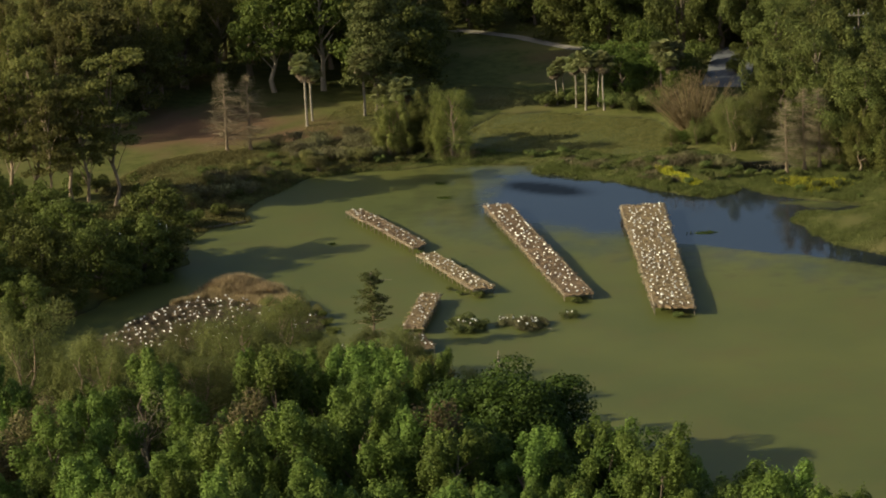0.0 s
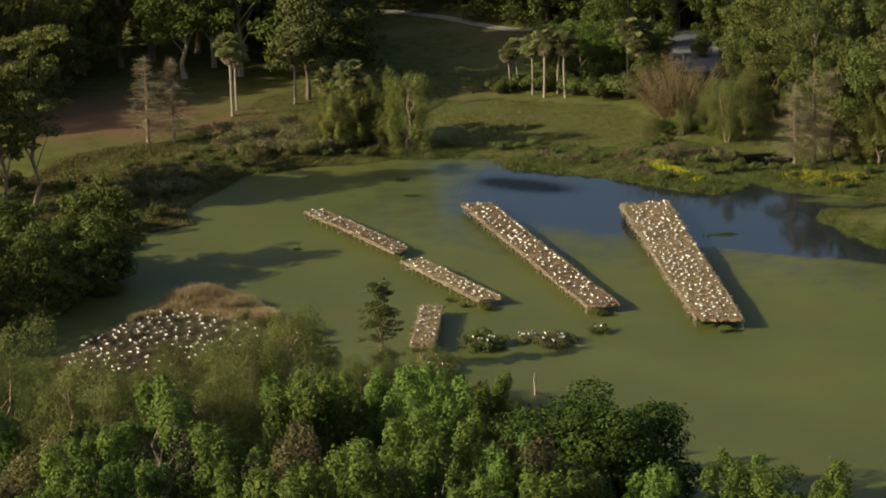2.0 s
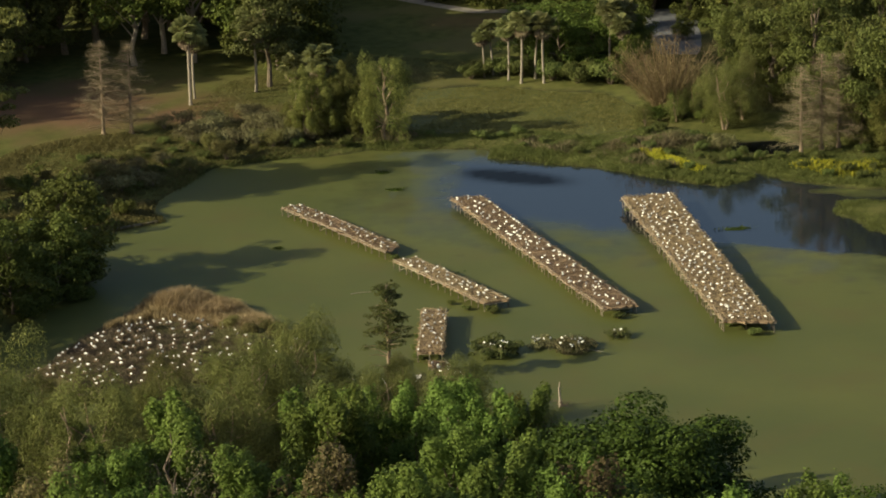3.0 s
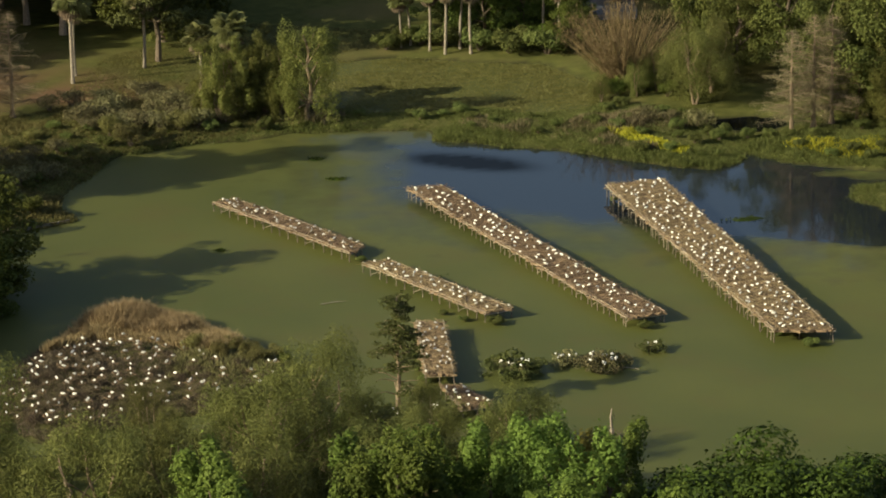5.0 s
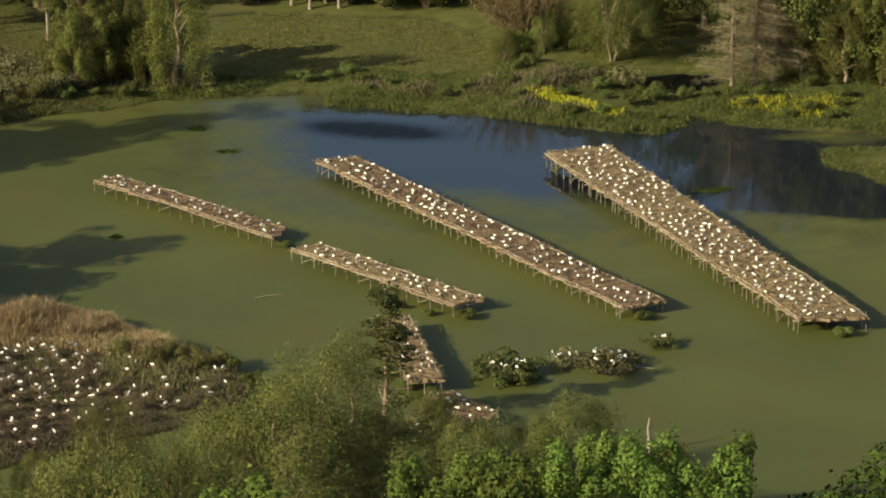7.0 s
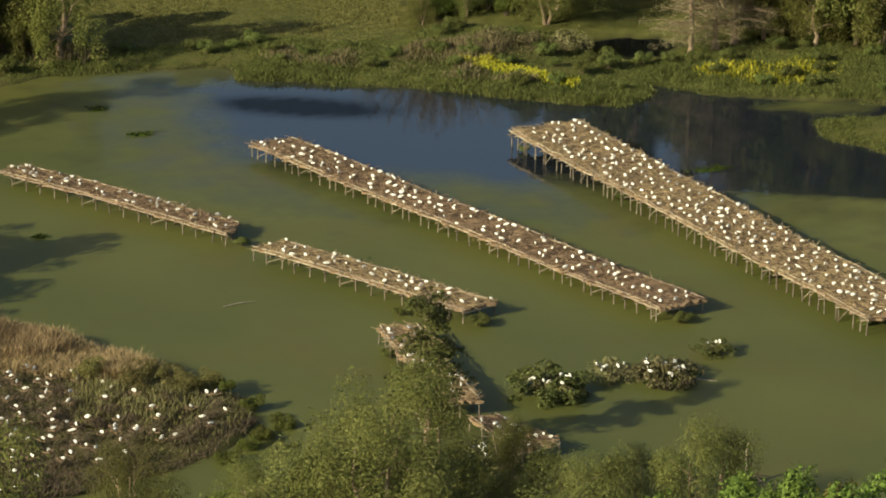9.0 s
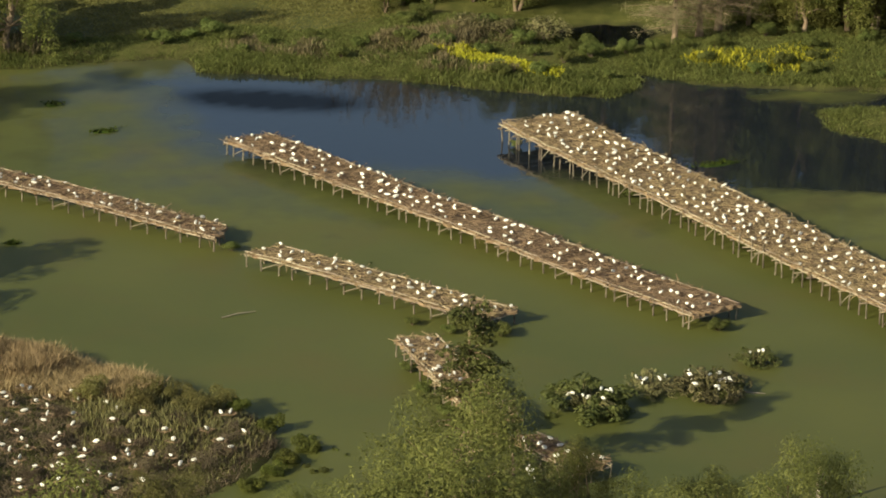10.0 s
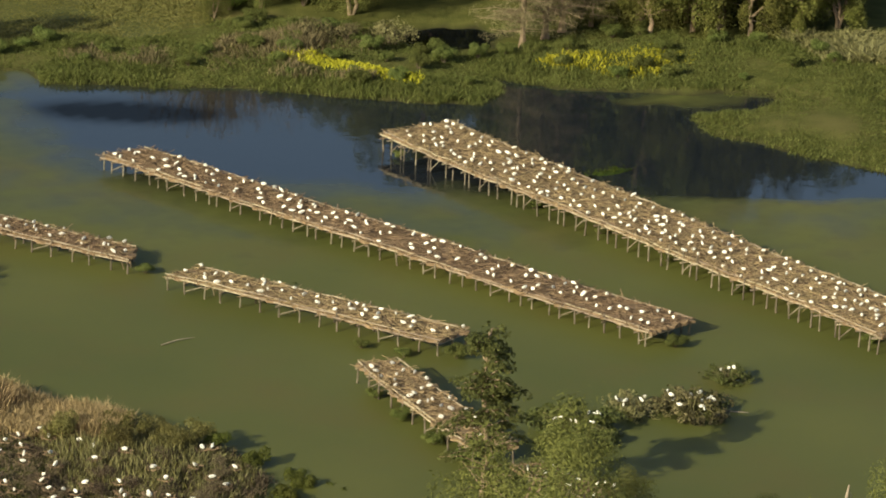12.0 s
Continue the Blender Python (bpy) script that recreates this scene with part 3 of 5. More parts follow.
strip("road", [(-40, 127), (-24, 123), (-10, 117), (-1, 111), (3, 106), (7, 102), (11, 101.5)], 1.8, M_ROAD, "pale shell track past the lawn under the trees")
strip("road_side", [(25.4, 76), (26.6, 80), (27.4, 85), (28.2, 92), (29, 98)], 6.0, M_ASPHALT, "grey tarmac drive between the trees")
strip("road_east", [(43, 50), (45.5, 58), (48, 70), (56, 84)], 3.0, M_ASPHALT, "grey tarmac lane beside the wood")


# ---- nesting platforms ----
def quad_grid(corners, u, v):
    a, b, c, d = [np.array(k, float) for k in corners]
    u, v = np.asarray(u, float)[..., None], np.asarray(v, float)[..., None]
    return (a * (1 - u) + b * u) * (1 - v) + (d * (1 - u) + c * u) * v


POST_MESHES = []
for k in range(3):
    s = Soup()
    s.tube([(0, 0, -1.0), (0.02 * (k - 1), 0, 0.2), (0.03 * (k - 1), 0.01, 1.25)], [0.05, 0.046, 0.042], 7)
    POST_MESHES.append(s.mesh("post", M_POST))


def platform(name_label, corners, deck=1.12, seed=1, gap=1.15, nests=1.0):
    """A long cane platform on posts: corners far left, far right, near right, near left."""
    rng = np.random.default_rng(seed)
    a, b, c, d = [np.array(k, float) for k in corners]
    length = (np.linalg.norm(d - a) + np.linalg.norm(c - b)) / 2
    width = (np.linalg.norm(b - a) + np.linalg.norm(c - d)) / 2
    centre = (a + b + c + d) / 4
    ob = thing("nesting_platform", name_label, "platform", Matrix.Translation((*centre, 0)), "nesting platforms in the pond")

    def at(u, v, z=0.0):
        p = quad_grid(corners, u, v) - centre
        return np.concatenate([p, np.broadcast_to(np.asarray(z, float)[..., None] if np.ndim(z) else z, p.shape[:-1] + (1,))], -1)

    # litter of sticks that covers the deck: a lumpy slab with ragged edges
    nu, nv = max(6, int(width / 0.22)), int(length / 0.3)
    u, v = np.meshgrid(np.linspace(0, 1, nu + 1), np.linspace(0, 1, nv + 1))
    u2 = u + (np.abs(u - 0.5) > 0.49) * rng.normal(0, 0.12 / width, u.shape)
    v2 = v + ((v < 0.001) | (v > 0.999)) * rng.normal(0, 0.12 / length, u.shape)
    sag = 0.05 * np.sin(v * length * 0.35 + seed) + 0.03 * np.sin(v * length * 0.9)
    top = at(u2, v2, deck + sag + rng.normal(0.03, 0.035, u.shape)).reshape(-1, 3)
    low = at(u2, v2, deck + sag - 0.12).reshape(-1, 3)
    w = nu + 1
    i = (np.arange(nv)[:, None] * w + np.arange(nu)).ravel()
    f = np.stack([i, i + w, i + w + 1, i + 1], 1)
    n = len(top)
    faces = f.tolist() + (f[:, ::-1] + n).tolist()
    rim = [k for k in range(nu)] + [nu + k * w for k in range(nv)] + [nv * w + nu - k for k in range(nu)] + [(nv - k) * w for k in range(nv)]
    for p, q in zip(rim, rim[1:] + rim[:1]):
        faces.append((p, q, q + n, p + n))
    part_data("deck", mesh_of("deck", np.concatenate([top, low]), faces, M_MAT), ob, "deck matted with brown sticks and litter")
    # loose sticks over the litter
    s = Soup()
    count = int(length * width * 22)
    pu, pv = rng.random(count), rng.random(count)
    base = at(pu, pv, deck + 0.09 + 0.05 * np.sin(pv * length * 0.35 + seed))
    for p in base:
        s.box(p + (0, 0, rng.uniform(0, 0.07)), (rng.uniform(0.3, 0.95), 0.02, 0.02), rng.uniform(0, math.pi), rng.normal(0, 0.16))
    ends = int(length * 5)
    for k in range(ends):
        side = rng.integers(0, 2)
        p = at(np.array(float(side)), np.array(rng.random()), deck + rng.uniform(-0.05, 0.15))
        s.box(p, (rng.uniform(0.4, 1.2), 0.03, 0.026), rng.uniform(0, math.pi), rng.normal(0, 0.3))
    tagged(part_data("stick_litter", s.mesh("stick_litter", M_STICK), ob), kind="stuff")
    # long canes along both sides, cross bearers below
    cross = max(4, int(length / gap))
    for u0, z0, r in ((-0.012, -0.06, 0.05), (0.012, 0.10, 0.04), (0.5, -0.12, 0.05), (0.988, 0.10, 0.04), (1.012, -0.06, 0.05)):
        for k in range(0, cross, 4):
            v0, v1 = k / cross, min(1.0, (k + 4.6) / cross)
            t = Soup()
            vv = np.linspace(v0, v1, 5)
            line = at(np.full(5, u0) + rng.normal(0, 0.012, 5), vv, deck + z0 + 0.05 * np.sin(vv * length * 0.35 + seed) + rng.normal(0, 0.025, 5))
            t.tube(line, [r, r, r * 0.95, r * 0.9, r * 0.85], 6)
            part_data("rail_cane", t.mesh("rail_cane", M_WOOD), ob)
    for k in range(cross + 1):
        t = Soup()
        v0 = min(0.995, max(0.005, k / cross + rng.normal(0, 0.004)))
        t.tube(at(np.array([-0.06, 0.5, 1.06]) + rng.normal(0, 0.02, 3), np.full(3, v0) + rng.normal(0, 0.003, 3), deck - 0.17), [0.05, 0.05, 0.045], 6)
        part_data("bearer", t.mesh("bearer", M_WOOD), ob)
        for u0 in (0.0, 0.5, 1.0):
            if u0 == 0.5 and k % 2:
                continue
            p = at(np.array(u0 + rng.normal(0, 0.012)), np.array(v0), 0.0)
            tall = rng.uniform(0.92, 1.02) if u0 == 0.5 or rng.random() < 0.8 else rng.uniform(1.15, 1.45)
            m = Matrix.Translation(p) @ Euler((rng.normal(0, 0.035), rng.normal(0, 0.035), rng.uniform(0, 6))).to_matrix().to_4x4() @ Matrix.Diagonal((1, 1, tall * deck / 1.25, 1))
            part_data("post", POST_MESHES[int(rng.integers(0, 3))], ob, "", m)
        if k % 5 == 1 and k < cross:
            t = Soup()
            t.tube(at(np.array([0.0, 0.0]), np.array([v0, v0 + 0.9 / cross]), np.array([0.15, deck - 0.15])), [0.035, 0.03], 5)
            part_data("brace", t.mesh("brace", M_POST), ob)
    nest_cover(ob, at, length * width * nests, deck, rng)
    return ob


def nest_cover(ob, at, area, deck, rng):
    """Stick nests packed over the deck, heaped rings of twigs, and white lumps standing in for birds."""
    rings, whites = Soup(), Soup()
    held = []
    for k in range(int(area * 2.6)):
        p = at(np.array(rng.uniform(0.04, 0.96)), np.array(rng.uniform(0.005, 0.995)), deck + 0.09)
        if any((p[0] - q[0]) ** 2 + (p[1] - q[1]) ** 2 < rng.uniform(0.12, 0.5) for q in held):
            continue
        held.append(p)
        r = rng.uniform(0.2, 0.32)
        for j in range(9):
            a = j * 0.7 + rng.normal(0, 0.2)
            rings.box(p + (r * math.cos(a), r * math.sin(a), rng.uniform(0.02, 0.12)), (rng.uniform(0.3, 0.5), 0.024, 0.024), a + math.pi / 2 + rng.normal(0, 0.3), rng.normal(0, 0.15))
        if rng.random() < 0.93:
            bird_lump(whites, p + (rng.normal(0, 0.08), rng.normal(0, 0.08), rng.uniform(0.06, 0.12)), rng)
    tagged(part_data("nest_layer", rings.mesh("nest_layer", M_STICK), ob, "crowded rings of nest twigs"), kind="stuff")
    tagged(part_data("dropping_layer", whites.mesh("dropping_layer", M_WHITE), ob, "white lumps standing in for birds on the nests"), kind="stuff")


def bird_lump(soup, p, rng):
    """A lumpy, uneven white mound standing in for a bird on its nest."""
    a = rng.uniform(0, math.pi)
    lx, ly, lz = rng.uniform(0.11, 0.21), rng.uniform(0.055, 0.085), rng.uniform(0.09, 0.16)
    k = 7
    w = np.arange(k) * 2 * math.pi / k
    j = rng.uniform(0.75, 1.2, k)
    ring = np.stack([np.cos(w) * lx * j, np.sin(w) * ly * j, np.zeros(k)], 1)
    slope = np.array((rng.normal(0, 0.25), 0.0, 0.0))
    v = np.concatenate([ring * 0.6 - (0, 0, 0.03), ring + (0, 0, lz * 0.4), ring * 0.6 + (0, 0, lz * 0.85), [(rng.normal(0, 0.03), rng.normal(0, 0.02), lz)]])
    v[:, 2] += v @ slope
    c, s = math.cos(a), math.sin(a)
    v[:, :2] = v[:, :2] @ np.array([(c, s), (-s, c)])
    f = []
    for q in range(k):
        for low in (0, k):
            f.append((low + q, low + (q + 1) % k, low + k + (q + 1) % k))
            f.append((low + q, low + k + (q + 1) % k, low + k + q))
        f.append((2 * k + q, 2 * k + (q + 1) % k, 3 * k))
    soup.add(v + p, f)


platform("short cane platform on posts matted with nest sticks", [(-22.0, 20.6), (-20.0, 21.0), (-12.4, 4.9), (-13.8, 3.2)], deck=0.76, seed=11)
platform("cane platform on posts with pale side rails and nests", [(-13.4, 0.2), (-11.3, 0.4), (-4.7, -14.2), (-6.9, -15.0)], deck=0.76, seed=12)
platform("long narrow cane platform on posts crowded with nests", [(-5.7, 20.4), (-2.8, 20.5), (6.0, -18.4), (3.0, -18.8)], deck=0.76, seed=13, gap=0.95)
platform("long broad cane platform on posts crowded with nests", [(10.3, 16.3), (15.2, 16.7), (16.6, -26.3), (12.4, -25.3)], deck=1.0, seed=14, gap=0.85)
platform("small cane platform beside the cypress, heaped with sticks", [(-12.5, -16.3), (-10.5, -16.7), (-12.3, -28.9), (-14.3, -28.6)], deck=0.9, seed=15)
platform("low decayed platform end sunk in brush near the shore", [(-13.6, -30.6), (-12.3, -30.8), (-11.0, -35.5), (-13.2, -35.9)], deck=0.7, seed=16)


# ---- trees and plants ----
ASH = [broadleaf(100 + k, M_ASH, 8.0, 2.6, 10, 4, 19000, 0.118, "ash", None, 0.05, False, (0.15, 0.29)) for k in range(5)]
OAK = [broadleaf(120 + k, M_OAK, 8.0, 5.2, 32, 5, 60000, 0.15, "oak", None, 0.04, True, (0.13, 0.24)) for k in range(2)]
WILLOW = [broadleaf(140 + k, M_WILLOW, 8.0, 3.2, 14, 5, 38000, 0.047, "willow", M_CYPBARK, 0.1, True, (0.16, 0.29)) for k in range(3)]
SPRING = [broadleaf(150, M_YELLOW, 5.0, 2.6, 8, 4, 6500, 0.12, "willow", None, 0.05)]
RUSSET = [broadleaf(155, M_DRYLEAF, 7.0, 2.6, 9, 5, 8000, 0.13, "ash", None, 0.05)]
GREYTREE = [broadleaf(157, M_TWIG, 7.0, 2.4, 11, 6, 3400, 0.045, "willow", M_PALEBARK, 0.2, True)]
MIXED = [broadleaf(165 + k, M_MIXED, 11.0, 3.9, 16, 5, 12000, 0.155, ("oak", "willow", "oak", "ash")[k], None, 0.08, True, (0.12, 0.25)) for k in range(4)]
FOREST = [broadleaf(160 + k, M_FOREST, 11.0, 3.9, 15, 5, 9000, 0.2, ("ash", "oak", "willow", "oak", "pine")[k], None, 0.1, False, (0.13, 0.26)) for k in range(5)]
DARKWOOD = [broadleaf(170 + k, M_SHORE, 10.0, 4.8, 18, 5, 8500, 0.25, "oak", None, 0.06, True, (0.13, 0.24)) for k in range(3)]
BACKOAK = [broadleaf(173 + k, M_LAWN, 10.0, 4.8, 16, 5, 11000, 0.21, "oak", None, 0.08, True, (0.13, 0.25)) for k in range(2)]
LAWNTREE = [broadleaf(175 + k, M_LAWN, 12.0, 4.6, 15, 5, 9000, 0.24, "oak", M_PALEBARK, 0.36, True, (0.14, 0.26)) for k in range(2)]
PINE = [broadleaf(180 + k, M_PINE, 16.5, 2.7, 30, 5, 24000, 0.19, "pine", M_BARK, 0.12, False, (0.24, 0.38)) for k in range(1)]
GROVE = [broadleaf(190 + k, M_FOREST, 15.5, 3.1, 15, 4, 5200, 0.22, "pine", M_CYPBARK, 0.3, False, (0.16, 0.28)) for k in range(3)]
THICKET = [broadleaf(195 + k, M_THICK, 8.0, 2.6, 14, 5, 17000, 0.08, ("willow", "ash")[k], M_CYPBARK, 0.02, True, (0.14, 0.26)) for k in range(2)]
TALL = [broadleaf(360 + k, M_FOREST, 15.0, 2.7, 16, 5, 9000, 0.17, "ash", M_CYPBARK, 0.16, False, (0.15, 0.3)) for k in range(3)]
BARE = [bare_cypress(200 + k) for k in range(2)]
PALM = [palm(220 + k, 6.0, 0.25 * k) for k in range(3)]
SHRUB = [shrub(240 + k, M_MARSH, 1.7, 1.4, 2600, 0.1, 0.0, True) for k in range(2)]
UNDER = [shrub(244 + k, M_LAWN, 2.6, 2.0, 3600, 0.11) for k in range(2)]
DARKSHRUB = [shrub(247 + k, M_SHORE, 2.6, 2.0, 2200, 0.15) for k in range(2)]
SCRUB = [shrub(255 + k, M_SCRUB, 1.9, 1.5, 2600, 0.085) for k in range(2)]
BRUSH = [shrub(250, M_BRUSH, 1.6, 1.6, 900, 0.11)]
TANGLE = [shrub(252 + k, M_TANGLE, 1.6, 1.7, 1500, 0.07) for k in range(2)]


def wood_of(kinds, name, label, places, lo, hi, seed, group):
    """Trees of a kind set out at the places given, each turned and sized a little differently."""
    rng = np.random.default_rng(seed)
    first = [None] * len(kinds)
    for i, p in enumerate(places):
        k = int(rng.integers(0, len(kinds)))
        s, turn, tall = rng.uniform(lo, hi) * (p[2] if len(p) > 2 else 1.0), rng.uniform(0, 6.28), rng.uniform(0.88, 1.12)
        if first[k] is None:
            first[k] = plant(name, label, "tree", kinds[k], p[:2], s, turn, tall, group)
        else:
            copy_thing(first[k], spot(p[:2], s, turn, tall) @ Matrix.Diagonal((*first[k].scale, 1)).inverted())


def scatter(seed, count, poly, apart):
    """Places strewn over an area, none nearer to another than so many metres."""
    rng = np.random.default_rng(seed)
    poly = np.array(poly, float)
    lo, hi = poly.min(0), poly.max(0)
    got = []
    for _ in range(count * 40):
        p = rng.uniform(lo, hi)
        if inside(poly, p[:1], p[1:])[0] and all((p[0] - q[0]) ** 2 + (p[1] - q[1]) ** 2 > apart ** 2 for q in got):
            got.append(p)
            if len(got) >= count:
                break
    return [tuple(q) for q in got]


# near shore
NEAR = [(-66, -76), (-50, -75), (-40, -77), (-32, -78), (-24, -75), (-14, -76), (-9, -84), (-2, -93), (8, -99), (16, -105), (24, -112), (38, -118), (38, -128), (-66, -124)]
wood_of(ASH, "tree", "bright green leafy tree in the near wood", scatter(1, 96, NEAR, 4.9), 1.12, 1.7, 1, "near wood")
wood_of(ASH, "tree", "bright green leafy tree at the wood's edge", [(-18.5, -70, 1.34), (-11, -68.5, 1.13), (-14.5, -64, 1.14), (-22, -69, 1.28), (6, -94.5, 1.25), (-36, -72, 1.45), (-8, -76, 1.02), (12, -97, 1.1), (-26, -72, 1.5), (18, -103, 1.0)], 0.94, 1.04, 26, "wood edge")
wood_of(UNDER, "shrub", "leafy green undergrowth in the near wood", scatter(2, 40, NEAR, 6.0), 1.3, 2.0, 2, "near undergrowth")
wood_of(UNDER, "shrub", "leafy green bush between the wood and the bank", scatter(5, 40, [(-62, -48), (-50, -50), (-36, -50), (-26, -50), (-16, -54), (-11, -64), (-24, -68), (-34, -72), (-46, -70), (-62, -68)], 3.6), 0.8, 1.35, 23, "near bushes")
wood_of(RUSSET, "tree", "russet young-leaved tree among green ones", [(-10, -95), (-27, -88), (-46, -90)], 1.5, 1.75, 13, "russet trees")
wood_of(GREYTREE, "tree", "leafless pale grey tree in the near wood", [(-36.5, -84, 1.5), (-45, -64, 1.0), (-33.5, -58, 1.1), (-48, -53, 0.8)], 0.95, 1.05, 14, "bare grey trees")
plant("oak", "broad dark green live oak with a domed crown", "tree", OAK[0], (-3.0, -80), 1.55, 0.5, 0.85)
wood_of(OAK, "oak", "dark green oak with a rounded crown", [(6, -100), (-9, -92)], 1.2, 1.3, 3, "near oaks")
wood_of(WILLOW, "willow", "olive willow with pale stems above the near bank", [(-29.5, -55.8, 1.52), (-43, -67, 1.45), (-50, -62, 1.55), (-24.5, -64.5, 1.12), (-36.5, -60, 1.12), (-56, -57, 1.6), (-20, -56, 1.02), (-14.5, -57, 1.0), (-62, -62, 1.6), (-33, -66, 1.4)], 0.97, 1.02, 4, "willows")
wood_of(WILLOW, "willow", "low olive willow at the near water's edge", [(-25.8, -49.6, 1.44), (-28.0, -46, 0.66), (-12.5, -47, 0.62), (-7, -54, 0.52), (-22.0, -47.5, 0.8), (-36, -43, 0.74), (-40, -42, 0.42), (-17.5, -44, 0.62), (-31, -46, 0.78), (-46, -43, 0.6)], 0.97, 1.02, 27, "low willows")
plant("willow", "yellow-green young willow at the water's edge", "tree", SPRING[0], (-12, -61.5), 1.45, 1.0)
wood_of(UNDER, "shrub", "leafy green bush at the near water's edge", [(-20, -46), (-30, -40.2), (-26.5, -41.8), (-22.6, -42), (-29, -43), (-33, -46), (-12.5, -52), (-8, -60), (-16, -48), (-44, -45), (-50, -42), (-10.5, -56), (-3, -67), (-5.5, -64), (2, -77), (6, -83)], 0.7, 1.0, 15, "near bank bushes")
# left shore
wood_of(DARKWOOD, "tree", "dark broadleaf tree overhanging the pond", [(-43.2, 2.6, 1.12), (-43.8, -2.5), (-48, -8), (-54, -13), (-52, -2), (-58, -6), (-60, -18), (-62, 4), (-66, -10), (-55, -22, 0.8)], 0.78, 0.95, 5, "left shore trees")
wood_of(DARKWOOD, "tree", "dark broadleaf tree behind the parked cars", [(-57, 15), (-63, 17), (-68, 12), (-72, 0)], 0.6, 0.8, 16, "left bank trees")
wood_of(DARKSHRUB, "shrub", "dense dark bush at the shaded water's edge", [(-41.2, 1), (-42, -4), (-46.5, -9), (-50.5, -15), (-41.5, 6.5), (-41.8, 12), (-54, -20), (-40.5, 18), (-37, 22, 0.6), (-57, -26), (-45.5, -3)], 0.75, 1.1, 17, "left bank bushes")
wood_of(GROVE, "tree", "tall slender brown-green tree in the grove", [(-55.3, 30.4), (-50, 28.2), (-53, 26), (-59, 27), (-62, 30), (-66, 25), (-57, 23, 0.9)], 1.02, 1.18, 6, "tall grove")
wood_of(DARKSHRUB, "shrub", "dark bush under the grove", scatter(18, 14, [(-74, 18), (-52, 20), (-46, 30), (-50, 40), (-72, 42)], 4), 0.6, 1.0, 18, "grove bushes")
# far side
FAR = [(-84, 72), (-70, 68), (-60, 71), (-52, 78), (-43, 88), (-34, 92), (-24, 96), (-17, 116), (6, 112), (14, 104), (30, 101), (40, 84), (60, 60), (95, 60), (95, 155), (20, 155), (-20, 165), (-82, 170)]
wood_of(FOREST, "tree", "brown-green forest tree in the far wood", [(-56, 72), (-50, 77)] + scatter(7, 70, FAR, 7.0), 0.9, 1.55, 7, "far wood")
wood_of(TALL, "tree", "tall slender forest tree at the edge of the far wood", scatter(24, 40, [(-76, 68), (-66, 68), (-58, 71), (-50, 77), (-43, 87), (-33, 93), (-24, 97), (-24, 108), (-42, 104), (-58, 96), (-70, 88), (-76, 78)], 4.6), 0.8, 1.15, 24, "far wood edge")
wood_of(TALL, "tree", "slender forest tree beside the bare earth", [(-64, 60), (-60, 64.5), (-68, 56, 1.05), (-57, 69, 1.05), (-72, 60, 1.1), (-66, 65, 1.1)], 0.74, 0.84, 51, "earth side trees")
wood_of(MIXED, "tree", "tall green tree in the wood behind the drive", scatter(25, 42, [(4, 113), (14, 105), (30, 102), (38, 90), (42, 78), (60, 70), (62, 92), (40, 112), (18, 122), (4, 126)], 4.4), 1.0, 1.3, 25, "wood behind the drive")
wood_of(DARKSHRUB, "shrub", "dark undergrowth at the far wood's edge", [(22.3, 82.5, 0.7), (28, 83, 0.7), (29.6, 89, 0.8), (23.5, 89)] + scatter(19, 40, FAR, 6.0), 1.0, 1.6, 19, "far undergrowth")
wood_of(MIXED, "tree", "green tree in the wood beyond the marsh", [(40.5, 31.5, 0.9), (41, 36), (38, 41), (43, 42), (44, 28, 0.9), (48.5, 29), (53, 28), (52, 34), (57, 32), (32, 52, 0.8), (36, 50), (31, 95, 1.1), (21.5, 97), (27, 98), (24.5, 103), (45, 33), (34, 62, 0.8), (38, 68), (30.5, 57, 0.7), (44, 52), (48, 38), (50, 48), (40, 58), (33, 72), (38, 78), (47, 62)], 1.0, 1.3, 8, "right wood")
wood_of(BACKOAK, "oak", "leafy green oak behind the palms", [(12.5, 73, 0.8), (16, 71, 0.75), (15, 78, 0.9), (19.5, 66, 0.6), (10, 79, 0.7), (20, 72, 0.65)], 0.9, 1.0, 20, "oaks behind the palms")
wood_of(SHRUB, "shrub", "olive bush under the palms", [(4, 72, 1.2), (11, 68, 1.4), (13.5, 66.5, 1.5), (2.5, 71, 1.0), (17, 65, 1.6), (8, 70, 1.2), (6, 71.5, 1.3)], 0.9, 1.1, 21, "bushes under the palms")
wood_of(LAWNTREE, "oak", "tall green oak with a pale trunk on the lawn", [(-33.5, 84), (-27, 84), (-30, 89), (-22, 93)], 1.15, 1.35, 9, "lawn oaks")
# the last two, beside the pine, are added to throw shade on the lawn
wood_of(DARKWOOD, "oak", "dark oak at the edge of the lawn", [(-8, 122), (2, 118), (12, 106), (25, 103), (8, 108), (-15, 108, 0.8), (-19, 100, 0.8), (-14, 98, 0.7), (-20, 108), (-17.8, 79, 1.2), (-17, 88, 1.15)], 1.0, 1.2, 22, "dark lawn oaks")
plant("pine", "broad dark pine above the far bank", "tree", PINE[0], (-19.5, 71), 1.12, 0.3)
wood_of(THICKET, "willow", "dense olive thicket tree on the far bank", [(-15.4, 48.2, 1.08), (-13.2, 51, 1.12), (-9.4, 46.0, 1.14), (-18.5, 49.5, 0.6), (-11.6, 47.6, 0.8), (-17.2, 47.4, 0.85), (-12.8, 48.6, 1.0)], 0.95, 1.05, 11, "bank thicket")
